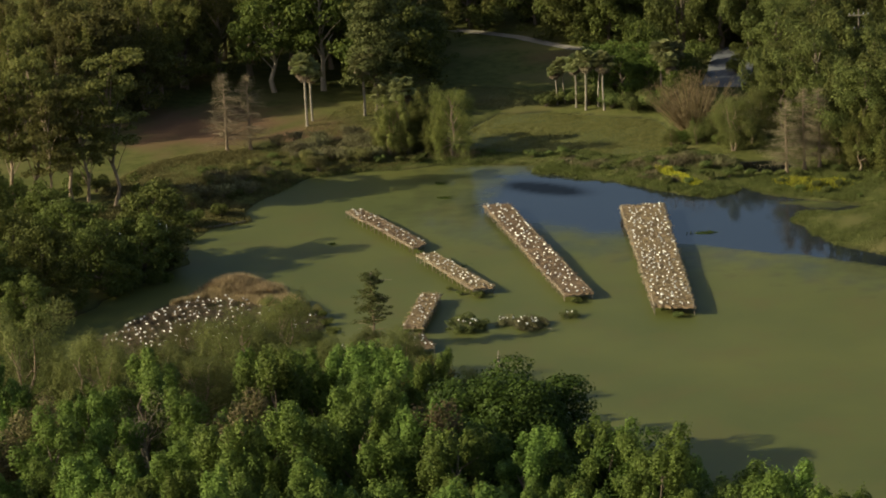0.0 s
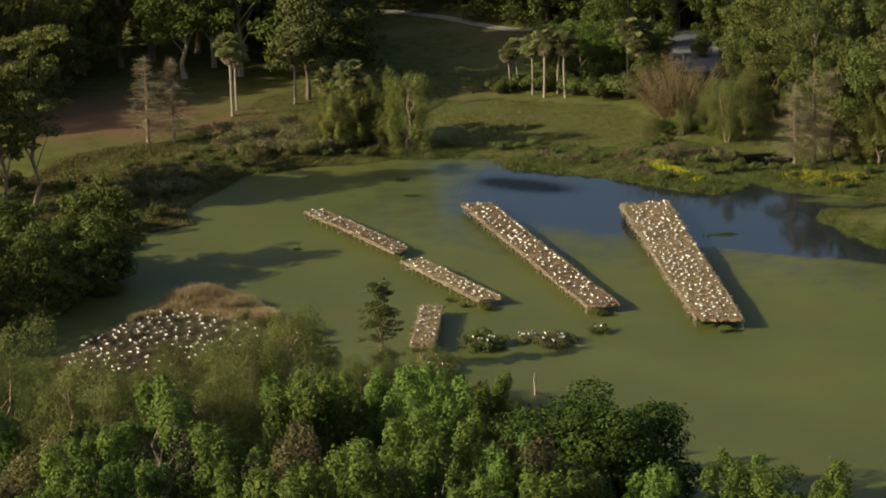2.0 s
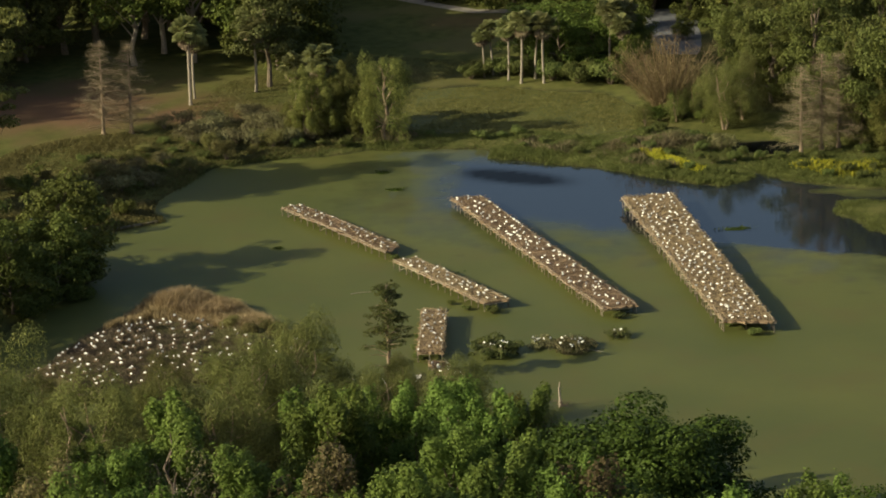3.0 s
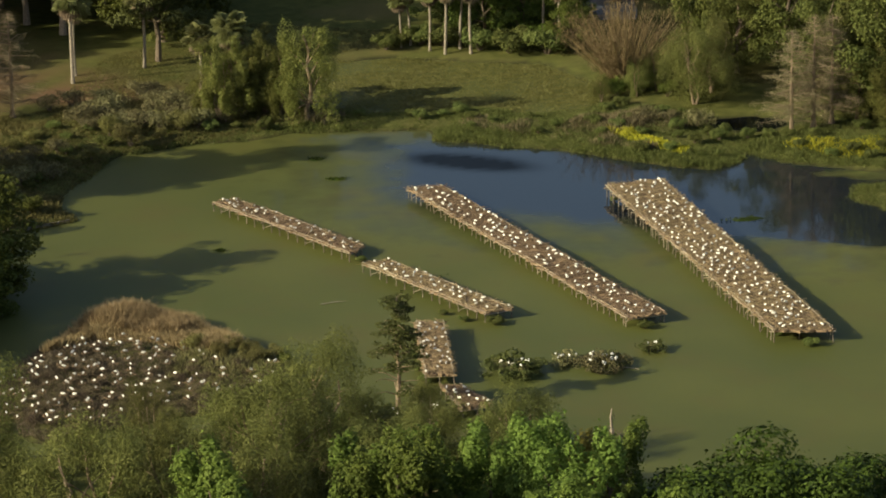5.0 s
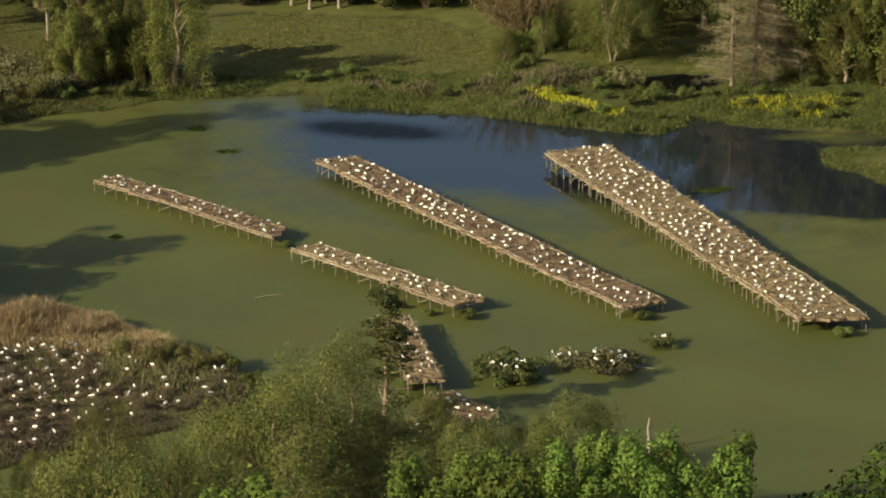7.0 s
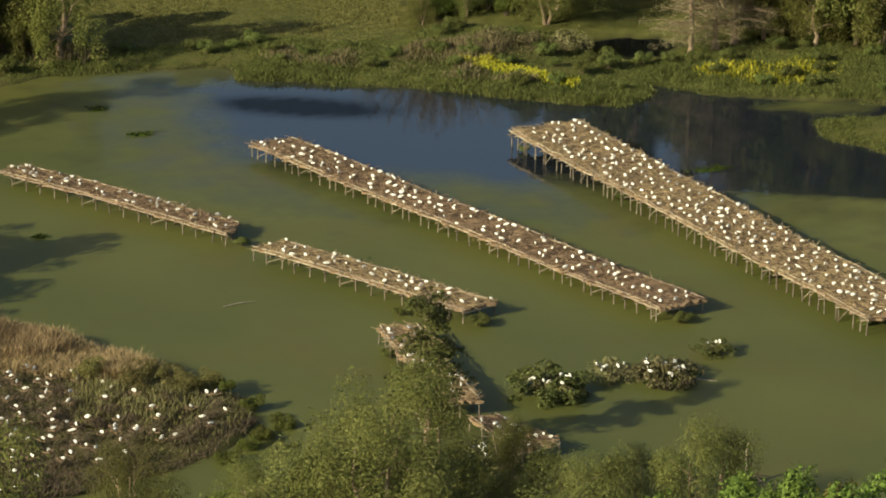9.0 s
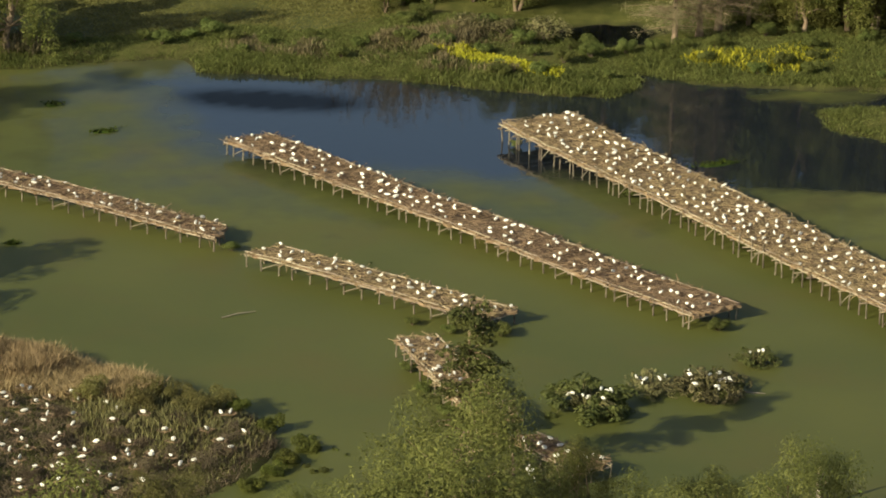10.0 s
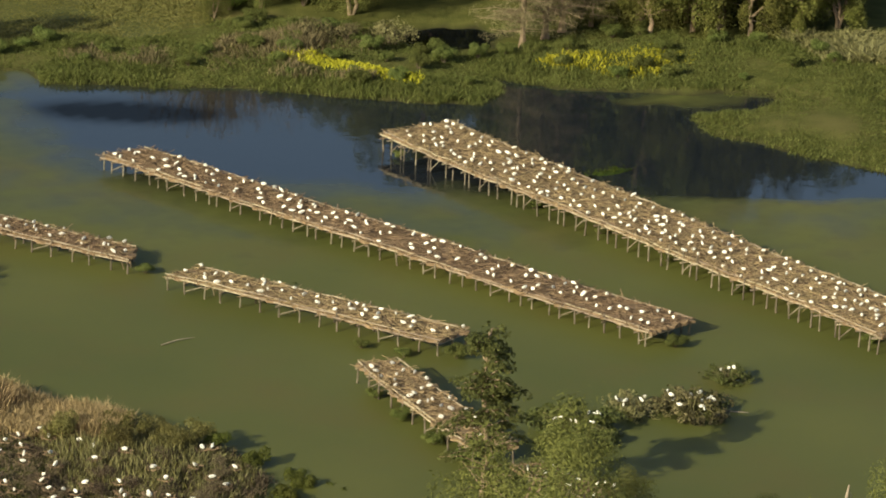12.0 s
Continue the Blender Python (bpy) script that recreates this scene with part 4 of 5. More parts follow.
for k, (x, y, h) in enumerate([(-28.4, 64.2, 8.6), (-27.8, 67.1, 7.0), (5.0, 71.6, 5.4), (6.4, 69.4, 6.2), (7.6, 68.0, 7.2), (9.3, 69.0, 6.4), (10.0, 67.3, 6.8), (4.0, 71.2, 4.8), (-15.2, 51.5, 8.0), (-18.0, 53.5, 6.8), (17.5, 69, 7.4), (19.4, 70, 7.0), (18.6, 67.2, 6.2), (-21.1, 69, 7.5)]):
    plant("palm", "cabbage palm with a ragged round head" if h < 7 else "tall sunlit cabbage palm with a pale trunk", "palm", PALM[k % 3], (x, y), h / 6.4, k * 1.3, 1.0, "cabbage palms")
for k, (x, y, h) in enumerate([(-38.0, 52.7, 10.2), (-35.1, 53.4, 9.6), (30.8, 31.2, 9.2), (33.0, 31.8, 10.0), (34.9, 32.6, 9.8)]):
    plant("bald_cypress", "leafless grey-brown bald cypress on the bank", "tree", BARE[k % 2], (x, y), h / 10, k * 1.1, 1.0, "bare cypresses")
plant("cane_clump", "fan of tall brown canes on the far bank", "plant", cane_clump(300, 8.0, 5.8), (20.6, 50.4), 1.08)
wood_of(WILLOW, "willow", "olive willow beside the far pool", [(25.1, 42.4, 0.98), (27.6, 45.7, 0.9), (26.0, 48, 0.7), (17.6, 47, 0.38), (20.8, 46.5, 0.42), (23.0, 47.6, 0.5)], 0.9, 1.0, 12, "far willows")
wood_of(THICKET, "willow", "low olive undergrowth tree at the foot of a wood", [(37.2, 32.6, 0.9), (39.4, 29.4, 0.78), (42.2, 28.4, 0.9), (45, 26.0, 0.85), (36.8, 37.0, 1.0), (40.4, 31.6, 1.1), (48, 25.0, 0.9), (38.6, 35.4, 1.1), (43.4, 30.6, 1.15), (51, 24.6, 0.9)], 0.95, 1.1, 46, "right wood edge")
wood_of(UNDER, "shrub", "dark green shrub at the foot of the canes", [(19.2, 47.6), (21.8, 47.9), (23.4, 45.4, 0.8)], 0.7, 0.9, 47, "cane foot shrubs")
# in the water
plant("bald_cypress", "sparse green cypress standing in the pond", "tree", water_cypress(310), (-17.3, -33.6, 0.0), 1.0)
def islet_shrub(seed, mat, leaves, spread=1.9, height=1.5):
    """A low wide tangle: bare grey twigs that arch out and down to the water, and ragged leaf sprays."""
    rng = np.random.default_rng(seed)
    twigs, crown = Soup(), Soup()
    for i in range(70):
        a, r = rng.uniform(0, 2 * math.pi), spread * math.sqrt(rng.uniform(0.05, 1))
        tip = np.array((math.cos(a) * r, math.sin(a) * r, height * rng.uniform(0.05, 1.0) * (1.15 - 0.7 * r / spread)))
        mid = tip * (0.5, 0.5, 0.5) + (0, 0, height * rng.uniform(0.15, 0.4))
        twigs.tube([(0, 0, -0.3), mid, tip], [0.035, 0.024, 0.01], 4)
        if rng.random() < 0.7:
            p, d = shell(rng, leaves // 50, tip, np.array((0.42, 0.42, 0.2)) * rng.uniform(0.6, 1.3))
            p[:, 2] = np.maximum(p[:, 2], 0.04)
            crown.leaves(p, d * 0.6 + (0, 0, 0.5), 0.12, 1.8, 0.1, rng)
    return twigs.mesh("branchwork", M_BRUSH), crown.mesh("foliage", mat)


for k, (x, y, size, mat, leaves) in enumerate([(-7.6, -27.2, 1.1, M_CYPRESS, 3200), (-1.0, -27.4, 0.95, M_BRUSH, 1300), (-3.3, -25.9, 0.75, M_BRUSH, 900), (-0.2, -27.0, 0.7, M_CYPRESS, 1500), (3.5, -24.5, 0.62, M_CYPRESS, 1500),
    (-18.8, -35.7, 1.05, M_CYPRESS, 1800), (-15.2, -35.2, 0.9, M_BRUSH, 1300), (-19.8, -34, 0.8, M_CYPRESS, 1500)]):
    plant("islet_shrub", "low tangled green shrub standing in the pond" if mat is M_CYPRESS else "low tangle of grey twigs standing in the pond", "shrub", islet_shrub(320 + k, mat, leaves), (x, y, -0.05), size, k)


CUT = np.array([(24.8, 39), (24.4, 34), (26.6, 30.5), (31, 29.8), (32.6, 33), (32.4, 38)])   # kept bare round the ditch


def blades(name, label, poly, count, height, mat, seed, width=0.05, kind="stuff", group_size=5, lean=0.25, uneven=1.0, afloat=False):
    """Tufts of upright blades over an area."""
    rng = np.random.default_rng(seed)
    poly = np.array(poly, float)
    lo, hi = poly.min(0), poly.max(0)
    p = rng.uniform(lo, hi, (count * 3, 2))
    p = p[inside(poly, p[:, 0], p[:, 1])][:count]
    z = land(p[:, 0], p[:, 1])
    if afloat:
        z = np.maximum(z, 0.0)
    keep = (z > -0.05) & ~inside(CUT, p[:, 0], p[:, 1])
    p, z = p[keep], z[keep]
    n = len(p)
    s = Soup()
    thick = 1 - 0.4 * uneven + 0.5 * uneven * np.clip(wobble(p[:, 0] * 0.5, p[:, 1] * 0.5), -0.8, 0.9)
    for g in range(group_size):
        h = height * rng.uniform(0.55, 1.15, n) * thick
        a = rng.uniform(0, 2 * math.pi, n)
        foot = np.column_stack([p + rng.normal(0, 0.18, (n, 2)), z - 0.05])
        l = rng.normal(0, lean, (n, 2)) * h[:, None]
        side = np.column_stack([np.cos(a), np.sin(a), a * 0]) * width * rng.uniform(0.7, 1.6, (n, 1))
        mid = foot + np.column_stack([l * 0.35, h * 0.6])
        tip = foot + np.column_stack([l, h])
        v = np.stack([foot - side * 0.5, foot + side * 0.5, mid + side, tip, mid - side], 1).reshape(-1, 3)
        q = np.arange(n)[:, None] * 5
        s.add(v, q + [0, 1, 2])
        s.f.extend((q + [0, 2, 4] + s.n - n * 5).tolist())
        s.f.extend((q + [4, 2, 3] + s.n - n * 5).tolist())
    ob = new(name, s.mesh(name, mat))
    return tagged(ob, label, "plants", "", kind)


FARBANK = [(-36, 29), (-31, 31), (-27, 39), (-21, 41), (-12, 42), (1, 40.5), (-0.5, 36.5), (11, 30), (18, 22), (22, 21.5), (25, 25), (30, 21), (34, 18.8), (39, 16), (46, 17), (47, 23), (41, 27), (40, 34), (30, 37), (24, 40), (17, 46), (11, 44.5), (5, 48), (-6, 51), (-20, 52), (-33, 49), (-42, 42)]
blades("marsh_grass", "olive marsh plants along the far bank", FARBANK, 38000, 0.5, M_MARSH, 21, 0.02, "stuff", 5, 0.5, 1.0)
blades("rushes", "pale dry rushes in patches of the marsh", [(-20, 45), (-10, 45.5), (3, 41), (10, 34), (17, 28), (22, 29), (27, 32), (27, 36), (17, 40), (10, 40), (0, 45), (-12, 49), (-22, 50)], 5200, 1.0, M_RUSH, 22, 0.026, "stuff", 5, 0.25, 1.8)
blades("russet_weeds", "russet dead weeds in the marsh", [(8, 38), (14, 35), (22, 34), (27.5, 34), (27, 38), (16, 41)], 700, 0.75, M_DRYLEAF, 34, 0.03, "stuff", 5, 0.4, 1.6)
blades("left_scrub", "rough grass and weeds behind the shaded bank", [(-52, 18), (-40, 16), (-33, 20), (-33, 28), (-28, 40), (-14, 44), (-16, 57), (-30, 56), (-46, 50), (-52, 38)], 14000, 0.6, M_SCRUB, 23, 0.035, "stuff", 5, 0.4)
blades("right_bank_grass", "bright low grass on the open bank", [(27, 17), (27.5, 9), (31, 0), (36, -8), (46, -14), (56, -12), (56, 20), (46, 17)], 22000, 0.3, M_MARSH, 24, 0.024, "stuff", 5, 0.5)
blades("far_meadow", "tufts of rough grass round the far pool and lawn", [(-14, 52), (-8, 70), (4, 72), (16, 66), (22, 60), (28, 50), (36, 46), (30, 62), (20, 64), (8, 76), (-8, 84), (-24, 74), (-30, 60)], 16000, 0.17, M_SCRUB, 35, 0.03, "stuff", 4, 0.6, 0.5)
blades("pool_grass", "low grass and weeds growing through the far pool", BACKPOND, 26000, 0.15, M_SCRUB, 37, 0.045, "stuff", 4, 0.8, 0.6, True)
blades("island_sedge", "olive sedge at the island's edge", [(-30, -15), (-25, -17), (-22.8, -21.5), (-23.4, -25), (-28, -29), (-32, -24)], 700, 0.7, M_SCRUB, 38, 0.02)
wood_of(TANGLE, "shrub", "low brown tangle of brush on the island", scatter(44, 46, [(-46, -27), (-40, -17), (-34, -15), (-28, -19.5), (-24.5, -22), (-24.5, -25.5), (-29, -29), (-41, -32)], 1.5), 0.3, 0.5, 44, "island brush")
wood_of(DARKSHRUB, "shrub", "low dark green plants in the shallows by the island", [(-22.6, -23.6), (-22.0, -26.4), (-23.6, -27.6), (-21.4, -25.0), (-24.8, -28.6), (-22.8, -28.8), (-26.4, -30), (-20.8, -27.4), (-24.2, -30.4), (-23.2, -21.2)], 0.26, 0.42, 48, "island shallows")
wood_of(SCRUB, "shrub", "olive scrub at the end of the reed bed", [(-25.2, -19.2), (-24.2, -20.6), (-26.8, -18.4), (-27.6, -20.2), (-25.6, -21.2), (-29.4, -18)], 0.5, 0.75, 49, "island scrub")
blades("bank_cane", "flattened brown brush at the edge of the wood", [(46, 24), (54, 23), (54, 15), (48, 16), (45.5, 19)], 900, 1.0, M_BRUSH, 36, 0.04, "stuff", 5, 1.0)
blades("reed_bed", "tall dry tan reeds on the island", [(-38.5, -13), (-35, -7.2), (-32, -5.6), (-28.8, -8.8), (-27.2, -13), (-25.6, -17.6), (-28, -19), (-32, -15), (-36, -13), (-40, -15)], 8500, 1.3, M_REED, 25, 0.022, "stuff", 5, 0.28, 0.8)
blades("reed_crest", "taller tan reeds at the heart of the reed bed", [(-36, -10.5), (-33, -7.2), (-30, -9.5), (-28.8, -13), (-31, -14), (-34, -12.5)], 2400, 1.75, M_REED, 45, 0.022, "stuff", 5, 0.25, 0.7)
blades("island_weeds", "dark brush and weeds on the nesting island", ISLAND, 9000, 0.5, M_TANGLE, 26, 0.016, "stuff", 6, 0.9, 0.8)
blades("island_grass", "olive weeds at the island's edge", [(-30, -15), (-25, -17), (-22.8, -21.5), (-23.4, -25), (-28, -29), (-32, -24)], 1400, 0.8, M_BRUSH, 27, 0.02)
blades("yellow_flowers", "bands of yellow flowers on the bank", [(14.5, 35.2), (16, 32), (19.5, 26), (20.5, 27.5), (17, 34.5)], 500, 0.68, M_FLOWER, 28, 0.05, "stuff", 5, 0.35, 1.0)
blades("yellow_flowers_east", "scattered yellow flowers below the cypresses", [(28.5, 27), (30, 24.4), (33, 21), (37.5, 22.3), (39.6, 24.4), (37.8, 28), (34, 26), (31, 27)], 440, 0.62, M_FLOWER, 29, 0.045, "stuff", 5, 0.35, 1.4)
wood_of(SHRUB, "shrub", "low green shrub in the marsh", [p for p in scatter(31, 120, FARBANK, 1.6) if ground_z(*p) > 0.3 and not inside(CUT, np.array(p[:1]), np.array(p[1:]))[0]], 0.25, 0.62, 31, "marsh shrubs")
wood_of(SCRUB, "shrub", "rough brown-olive shrub on the shaded bank", scatter(39, 20, [(-42, 24), (-34, 29), (-28, 41), (-14, 45), (-16, 50), (-34, 48), (-46, 36)], 2.6), 0.5, 1.1, 39, "bank shrubs")
wood_of(BRUSH, "shrub", "grey leafless brush on the bank", scatter(40, 9, [(-42, 28), (-34, 31), (-29, 42), (-36, 46)], 2.0) + scatter(32, 30, [(-30, 46), (-22, 44), (-14, 47), (-16, 54), (-24, 60), (-32, 56)], 1.8) + scatter(33, 4, [(19, 38), (23, 34), (24, 36), (22, 39)], 2.0), 0.7, 1.2, 32, "bare brush")


# ---- small things ----
def on_island():
    """Nests and white bird stand-ins over the low brush of the island."""
    rng = np.random.default_rng(41)
    whites, rings = Soup(), Soup()
    area = np.array([(-46.5, -27), (-41, -16.5), (-36, -13.5), (-31, -15.5), (-27.5, -20), (-24, -22), (-24.5, -25.5), (-29, -29), (-33, -30), (-41.5, -32)])
    n = 0
    spots = []
    while n < 165:
        p = rng.uniform(area.min(0), area.max(0))
        if not inside(area, p[:1], p[1:])[0] or (p[0] > -31 and rng.random() < 0.75):
            continue
        if any((p[0] - o[0]) ** 2 + (p[1] - o[1]) ** 2 < rng.uniform(0.1, 1.0) for o in spots):
            continue
        spots.append(p)
        n += 1
        q = np.array((*p, ground_z(*p) + rng.uniform(0.38, 0.68)))
        for j in range(8):
            a = j * 0.8
            rings.box(q + (0.25 * math.cos(a), 0.25 * math.sin(a), -0.05), (0.4, 0.03, 0.03), a + 1.57 + rng.normal(0, 0.3), rng.normal(0, 0.2))
        bird_lump(whites, q, rng)
    tagged(new("nest_twigs", rings.mesh("nest_twigs", M_STICK)), "twig nests in the island brush", "nests", "", "stuff")
    tagged(new("droppings", whites.mesh("droppings", M_WHITE)), "white lumps standing in for birds on the island nests", "droppings", "", "stuff")


on_island()


def in_shrubs():
    # white bird stand-ins perched on the pond shrubs
    rng = np.random.default_rng(43)
    s = Soup()
    for x, y, r, h, k in [(-7.6, -27.2, 1.2, 1.15, 10), (-1.0, -27.3, 1.3, 0.95, 14), (-3.3, -25.9, 0.9, 0.8, 6), (3.5, -24.5, 0.5, 0.7, 3), (-18.8, -35.7, 1.3, 1.0, 12), (-15.2, -35.2, 1.2, 0.9, 9), (-19.8, -34, 0.9, 0.8, 6)]:
        for j in range(k):
            a, d = rng.uniform(0, 6.28), r * math.sqrt(rng.random())
            bird_lump(s, np.array((x + d * math.cos(a), y + d * math.sin(a), h * rng.uniform(0.65, 1.0))), rng)
    tagged(new("shrub_droppings", s.mesh("shrub_droppings", M_WHITE)), "white lumps standing in for birds on the pond shrubs", "droppings", "", "stuff")


in_shrubs()


def snag(at):
    ob = thing("dead_snag", "pale dead trunk standing in the pond", "dead tree", Matrix.Translation((*at, 0)))
    s = Soup()
    s.tube([(0, 0, -0.8), (0.02, 0, 0.6), (-0.05, 0.03, 1.5), (0.03, 0, 2.15)], [0.14, 0.11, 0.08, 0.04], 7)
    s.tube([(-0.02, 0, 1.2), (0.2, 0.05, 1.5), (0.22, 0.08, 1.75)], [0.05, 0.035, 0.015], 5)
    part_data("trunk", s.mesh("trunk", M_PALEBARK), ob)
    s = Soup()
    rng = np.random.default_rng(5)
    for j in range(26):
        a = rng.uniform(0, 6.28)
        tip = np.array((math.cos(a), math.sin(a), 0)) * rng.uniform(0.4, 1.1) + (0.2, 0, rng.uniform(0.0, 0.5))
        s.tube([(0.15, 0, 0.1), tip * (0.5, 0.5, 1) + (0.1, 0, 0.15), tip], [0.03, 0.02, 0.008], 4)
    tagged(part_data("root_tangle", s.mesh("root_tangle", M_BARK), ob, "dark tangle of roots and sticks"), kind="stuff")


snag((-4.3, -42.6))


def fallen_branch(at, turn, length, label):
    ob = thing("fallen_branch", label, "branch", Matrix.Translation((*at, 0.04)) @ Matrix.Rotation(turn, 4, "Z"))
    s = Soup()
    s.tube([(-length / 2, 0, 0), (0, 0.08, 0.05), (length / 2, 0, 0.02)], [0.035, 0.03, 0.015], 6)
    part_data("stem", s.mesh("stem", M_PALEBARK), ob)


fallen_branch((-17.0, -7.2), 0.1, 2.0, "pale branch afloat in the duckweed")
fallen_branch((0.4, -28.2), -0.5, 2.2, "dead branch leaning from a pond shrub")
fallen_branch((-16.8, -34.8), -0.2, 1.8, "pale log at the foot of the cypress")


def floating_mat(at, rx, ry, label):
    """A low raft of sodden plants."""
    rng = np.random.default_rng(int(abs(at[0] * 10)))
    ob = thing("floating_mat", label, "floating plants", Matrix.Translation((*at, 0.0)))
    s = Soup()
    k = 14
    w = np.arange(k) * 2 * math.pi / k
    j = rng.uniform(0.75, 1.15, k)
    ring = np.stack([np.cos(w) * rx * j, np.sin(w) * ry * j, np.full(k, -0.02)], 1)
    s.add(np.concatenate([ring, ring * (0.6, 0.6, 1) + (0, 0, 0.09), [(0, 0, 0.1)]]),
        [(q, (q + 1) % k, k + (q + 1) % k, k + q) for q in range(k)])
    s.f.extend([(k + q, k + (q + 1) % k, 2 * k) for q in range(k)])
    part_data("raft", s.mesh("raft", M_OAK), ob)
    t = Soup()
    p = rng.normal(0, 0.5, (90, 3)) * (rx, ry, 0.0) + (0, 0, 0.12)
    t.leaves(p, np.tile((0, 0, 1.0), (90, 1)), 0.14, 1.8, 0, rng)
    part_data("foliage", t.mesh("foliage", M_OAK), ob)


for at, rx, ry, label in [((-10.9, 34.4), 0.7, 0.5, "dark clump of plants afloat in the duckweed"), ((-10.3, 27.6), 0.9, 0.4, "dark raft of plants afloat in the duckweed"), ((-8.9, -2.8), 1.2, 0.8, "dark green raft beside a platform"),
    ((-23.2, 8.9), 0.4, 0.25, "small dark clump afloat in the duckweed"), ((19.6, 6.8), 1.6, 0.5, "dim weed raft in the open water")]:
    floating_mat(at, rx, ry, label)
# weeds that grow round the platform posts
for k, (x, y, s) in enumerate([(-6.3, -15.6, 0.5), (-8.4, -14.2, 0.35), (-9.6, -12.2, 0.3), (-12.9, 3.0, 0.4), (4.2, -19.4, 0.45), (14.8, -26.4, 0.5), (13.2, -23.5, 0.3), (-14.2, -27.5, 0.45), (-14.0, -25, 0.4), (-12.9, -18.5, 0.35), (12.3, -8, 0.3), (12.1, -2.5, 0.28), (11.6, 3.0, 0.3), (12.6, -14, 0.3), (10.6, 14.8, 0.3), (-13.6, -21.5, 0.4)]):
    plant("post_weed", "green weeds round a platform post", "plant", SHRUB[k % 2], (x, y, 0.0), s, k * 0.7, 0.8, "weeds round the posts")


def utility_pole(at, height):
    ob = thing("utility_pole", "grey wooden power pole with two crossarms above trees", "pole", spot(at))
    s = Soup()
    s.tube([(0, 0, -0.5), (0, 0, height * 0.5), (0, 0, height)], [0.17, 0.14, 0.11], 8)
    part_data("mast", s.mesh("mast", M_POST), ob)
    for z in (height - 0.8, height - 2.6):
        s = Soup()
        s.box((0, -0.15, z), (2.7, 0.14, 0.18))
        arm = part_data("crossarm", s.mesh("crossarm", M_POST), ob)
        for x in (-1.2, -0.6, 0.6, 1.2):
            s = Soup()
            s.tube([(x, -0.15, z + 0.08), (x, -0.15, z + 0.2), (x, -0.15, z + 0.3)], [0.05, 0.07, 0.04], 6)
            part_data("insulator", s.mesh("insulator", M_METAL), arm)


utility_pole((42.6, 62), 12.6)


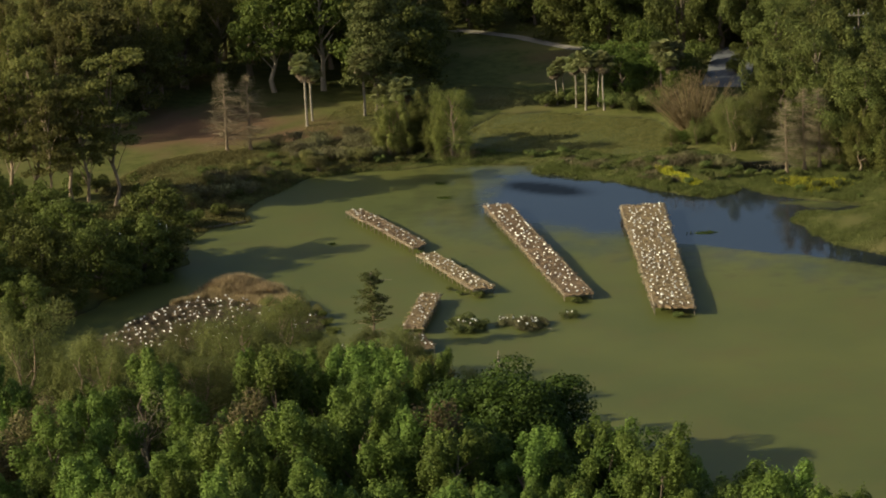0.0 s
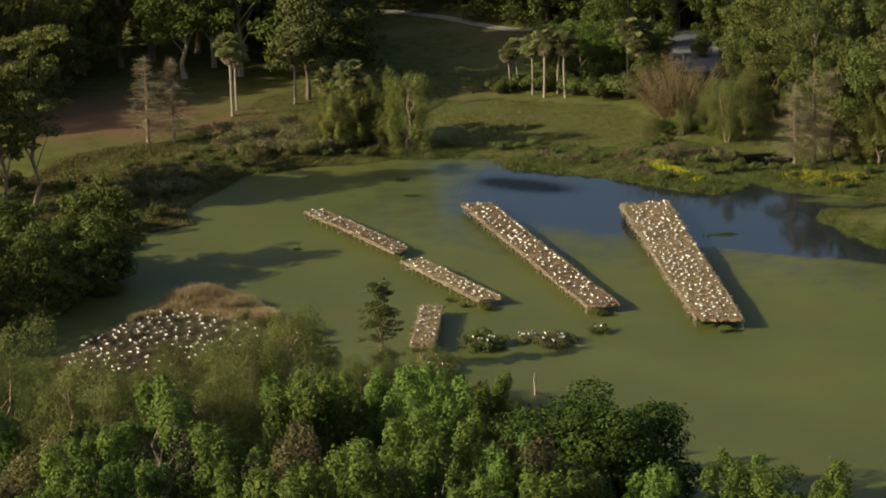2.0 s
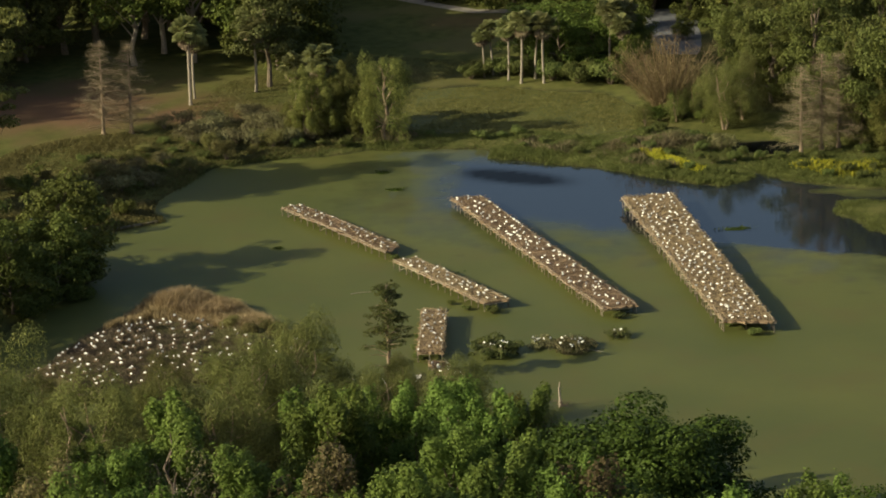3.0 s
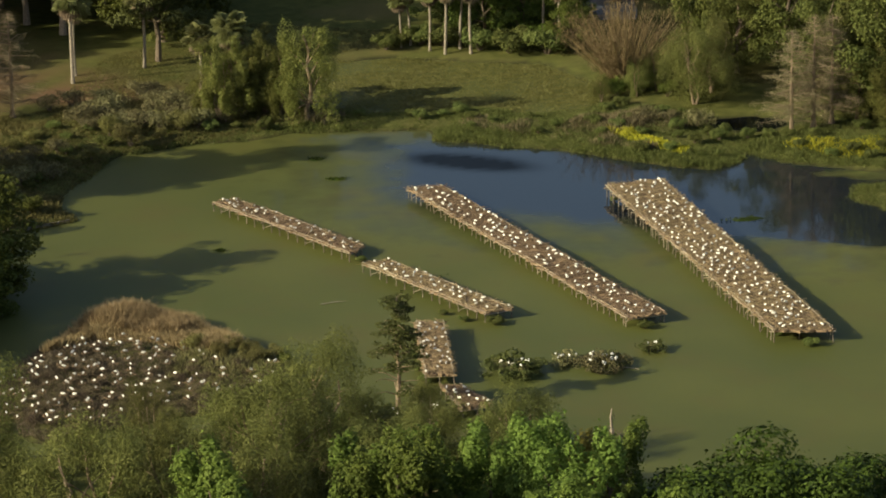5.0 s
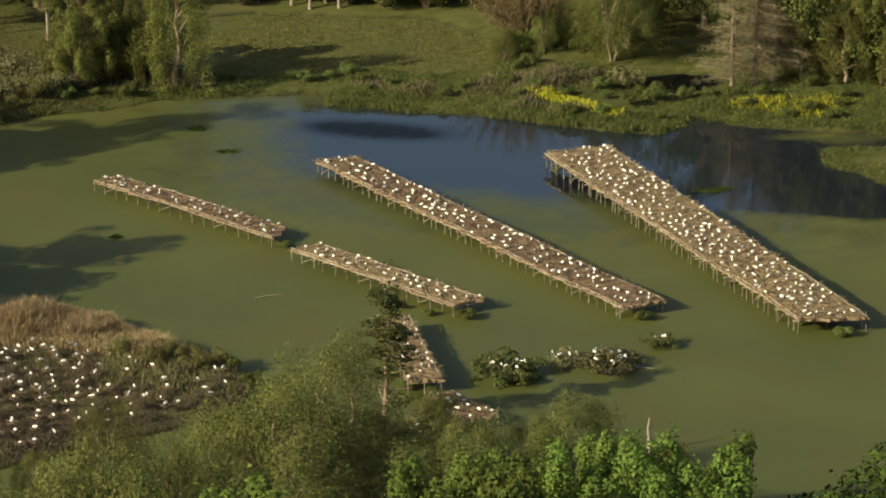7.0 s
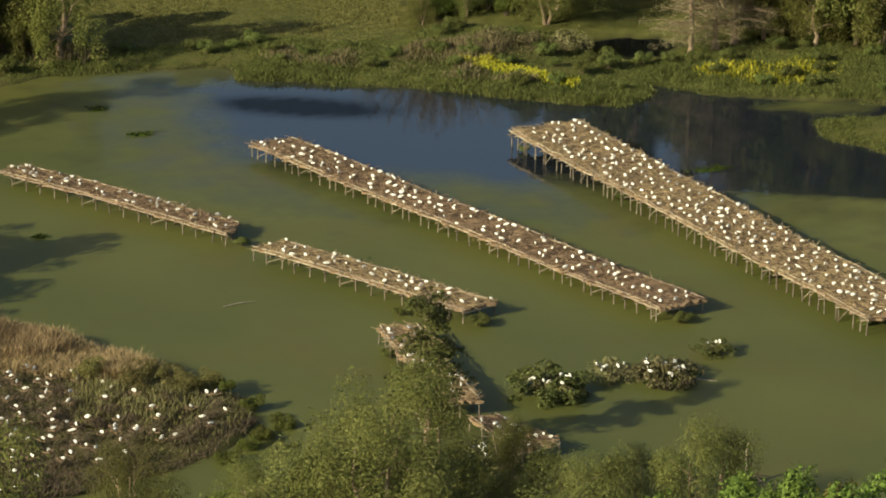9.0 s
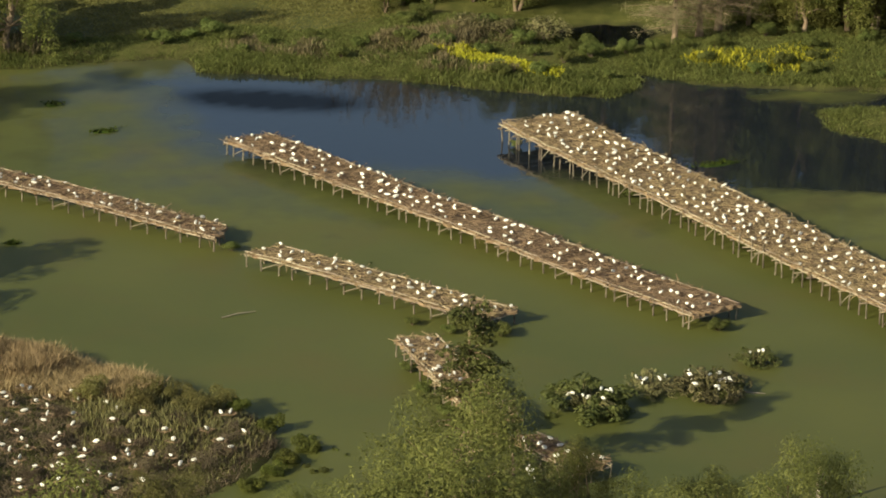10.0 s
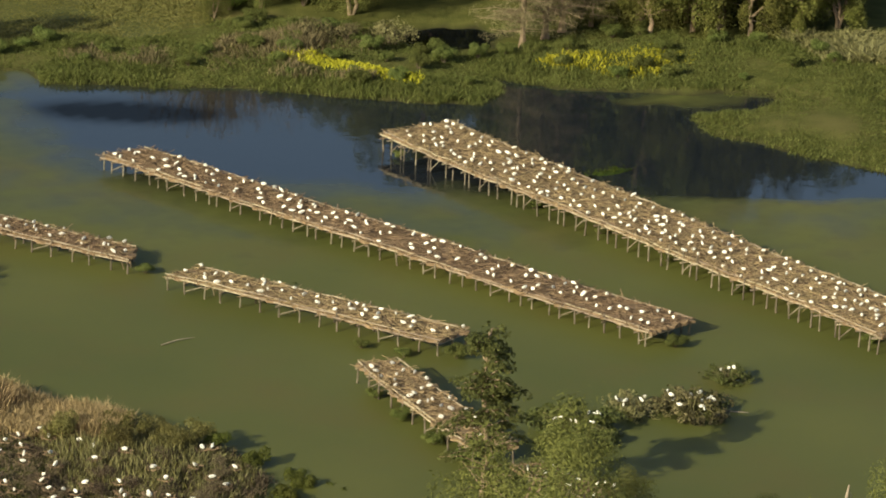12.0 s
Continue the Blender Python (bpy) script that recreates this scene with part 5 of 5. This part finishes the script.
def car(at, turn, paint, label):
    ob = thing("car", label, "car", Matrix.Translation((at[0], at[1], ground_z(*at))) @ Matrix.Rotation(turn, 4, "Z"), "parked cars")
    bm = bmesh.new()
    outline = [(-2.2, 0.35), (-2.25, 0.75), (-1.9, 0.95), (-0.9, 1.0), (-0.35, 1.45), (1.2, 1.5), (1.95, 1.05), (2.2, 0.95), (2.25, 0.4)]
    sides = [[bm.verts.new((x, y * (1 if z < 1.1 else 0.82), z)) for x, z in outline] for y in (-0.88, 0.88)]
    bm.faces.new(sides[0])
    bm.faces.new(sides[1][::-1])
    for k in range(len(outline)):
        q = (k + 1) % len(outline)
        bm.faces.new((sides[0][q], sides[0][k], sides[1][k], sides[1][q]))
    bmesh.ops.recalc_face_normals(bm, faces=bm.faces)
    bmesh.ops.bevel(bm, geom=list(bm.edges), offset=0.07, segments=2, affect="EDGES")
    part("body", bm, paint, ob)
    for y in (-0.8, 0.8):
        s = Soup()
        s.add([(-0.7, y * 1.085, 1.03), (1.55, y * 1.085, 1.08), (1.15, y * 0.99, 1.4), (-0.3, y * 0.99, 1.38), (-0.7, y * 1.0, 1.03), (1.55, y * 1.0, 1.08), (1.15, y * 0.9, 1.4), (-0.3, y * 0.9, 1.38)],
            [(0, 1, 2, 3), (0, 4, 5, 1), (1, 5, 6, 2), (2, 6, 7, 3), (3, 7, 4, 0)])
        part_data("side_window", s.mesh("side_window", M_GLASSY), ob)
    s = Soup()
    s.add([(-0.92, -0.66, 1.04), (-0.92, 0.66, 1.04), (-0.42, 0.62, 1.45), (-0.42, -0.62, 1.45), (-0.8, -0.66, 1.0), (-0.8, 0.66, 1.0), (-0.3, 0.62, 1.4), (-0.3, -0.62, 1.4)],
        [(0, 1, 2, 3), (0, 4, 5, 1), (1, 5, 6, 2), (2, 6, 7, 3), (3, 7, 4, 0)])
    part_data("windscreen", s.mesh("windscreen", M_GLASSY), ob)
    for x in (-1.4, 1.4):
        for y in (-0.86, 0.86):
            s = Soup()
            s.tube([(x, y - 0.1, 0.33), (x, y + 0.1, 0.33)], [0.33, 0.33], 14)
            wheel = part_data("wheel", s.mesh("wheel", M_RUBBER), ob)
            s = Soup()
            s.tube([(x, y - 0.115, 0.33), (x, y + 0.115, 0.33)], [0.19, 0.19], 10)
            part_data("rim", s.mesh("rim", M_METAL), wheel)


car((-45.9, 16.4), 0.5, M_PAINT, "white parked car half hidden by trees")
car((-48.6, 10.0), 1.2, M_METAL, "grey parked car under the trees")
car((-51.5, 9.4), 1.3, M_PAINT, "white parked car in shade under trees")


def lamp_post(at):
    ob = thing("lamp_post", "pale lamp post with a short crossarm on the bank", "lamp post", spot(at))
    s = Soup()
    s.tube([(0, 0, -0.3), (0, 0, 1.5), (0, 0, 3.2)], [0.07, 0.06, 0.05], 8)
    part_data("post", s.mesh("post", M_PAINT), ob)
    s = Soup()
    s.box((0, 0, 3.25), (1.5, 0.14, 0.1))
    part_data("crossarm", s.mesh("crossarm", M_PAINT), ob)


lamp_post((-42.2, 9.3))


def landing(at, turn):
    """A low earth and timber spit on the left shore, edged with planks."""
    ob = thing("timber_edge", "dark low timber edging along a grassy spit", "edging", Matrix.Translation((*at, 0)) @ Matrix.Rotation(turn, 4, "Z"))
    for k in range(4):
        s = Soup()
        s.box((k * 1.35, 0, 0.1), (1.3, 0.12, 0.36), 0.02 * (k % 2))
        part_data("plank", s.mesh("plank", M_POST), ob)


landing((-38.2, 18.4), 0.42)
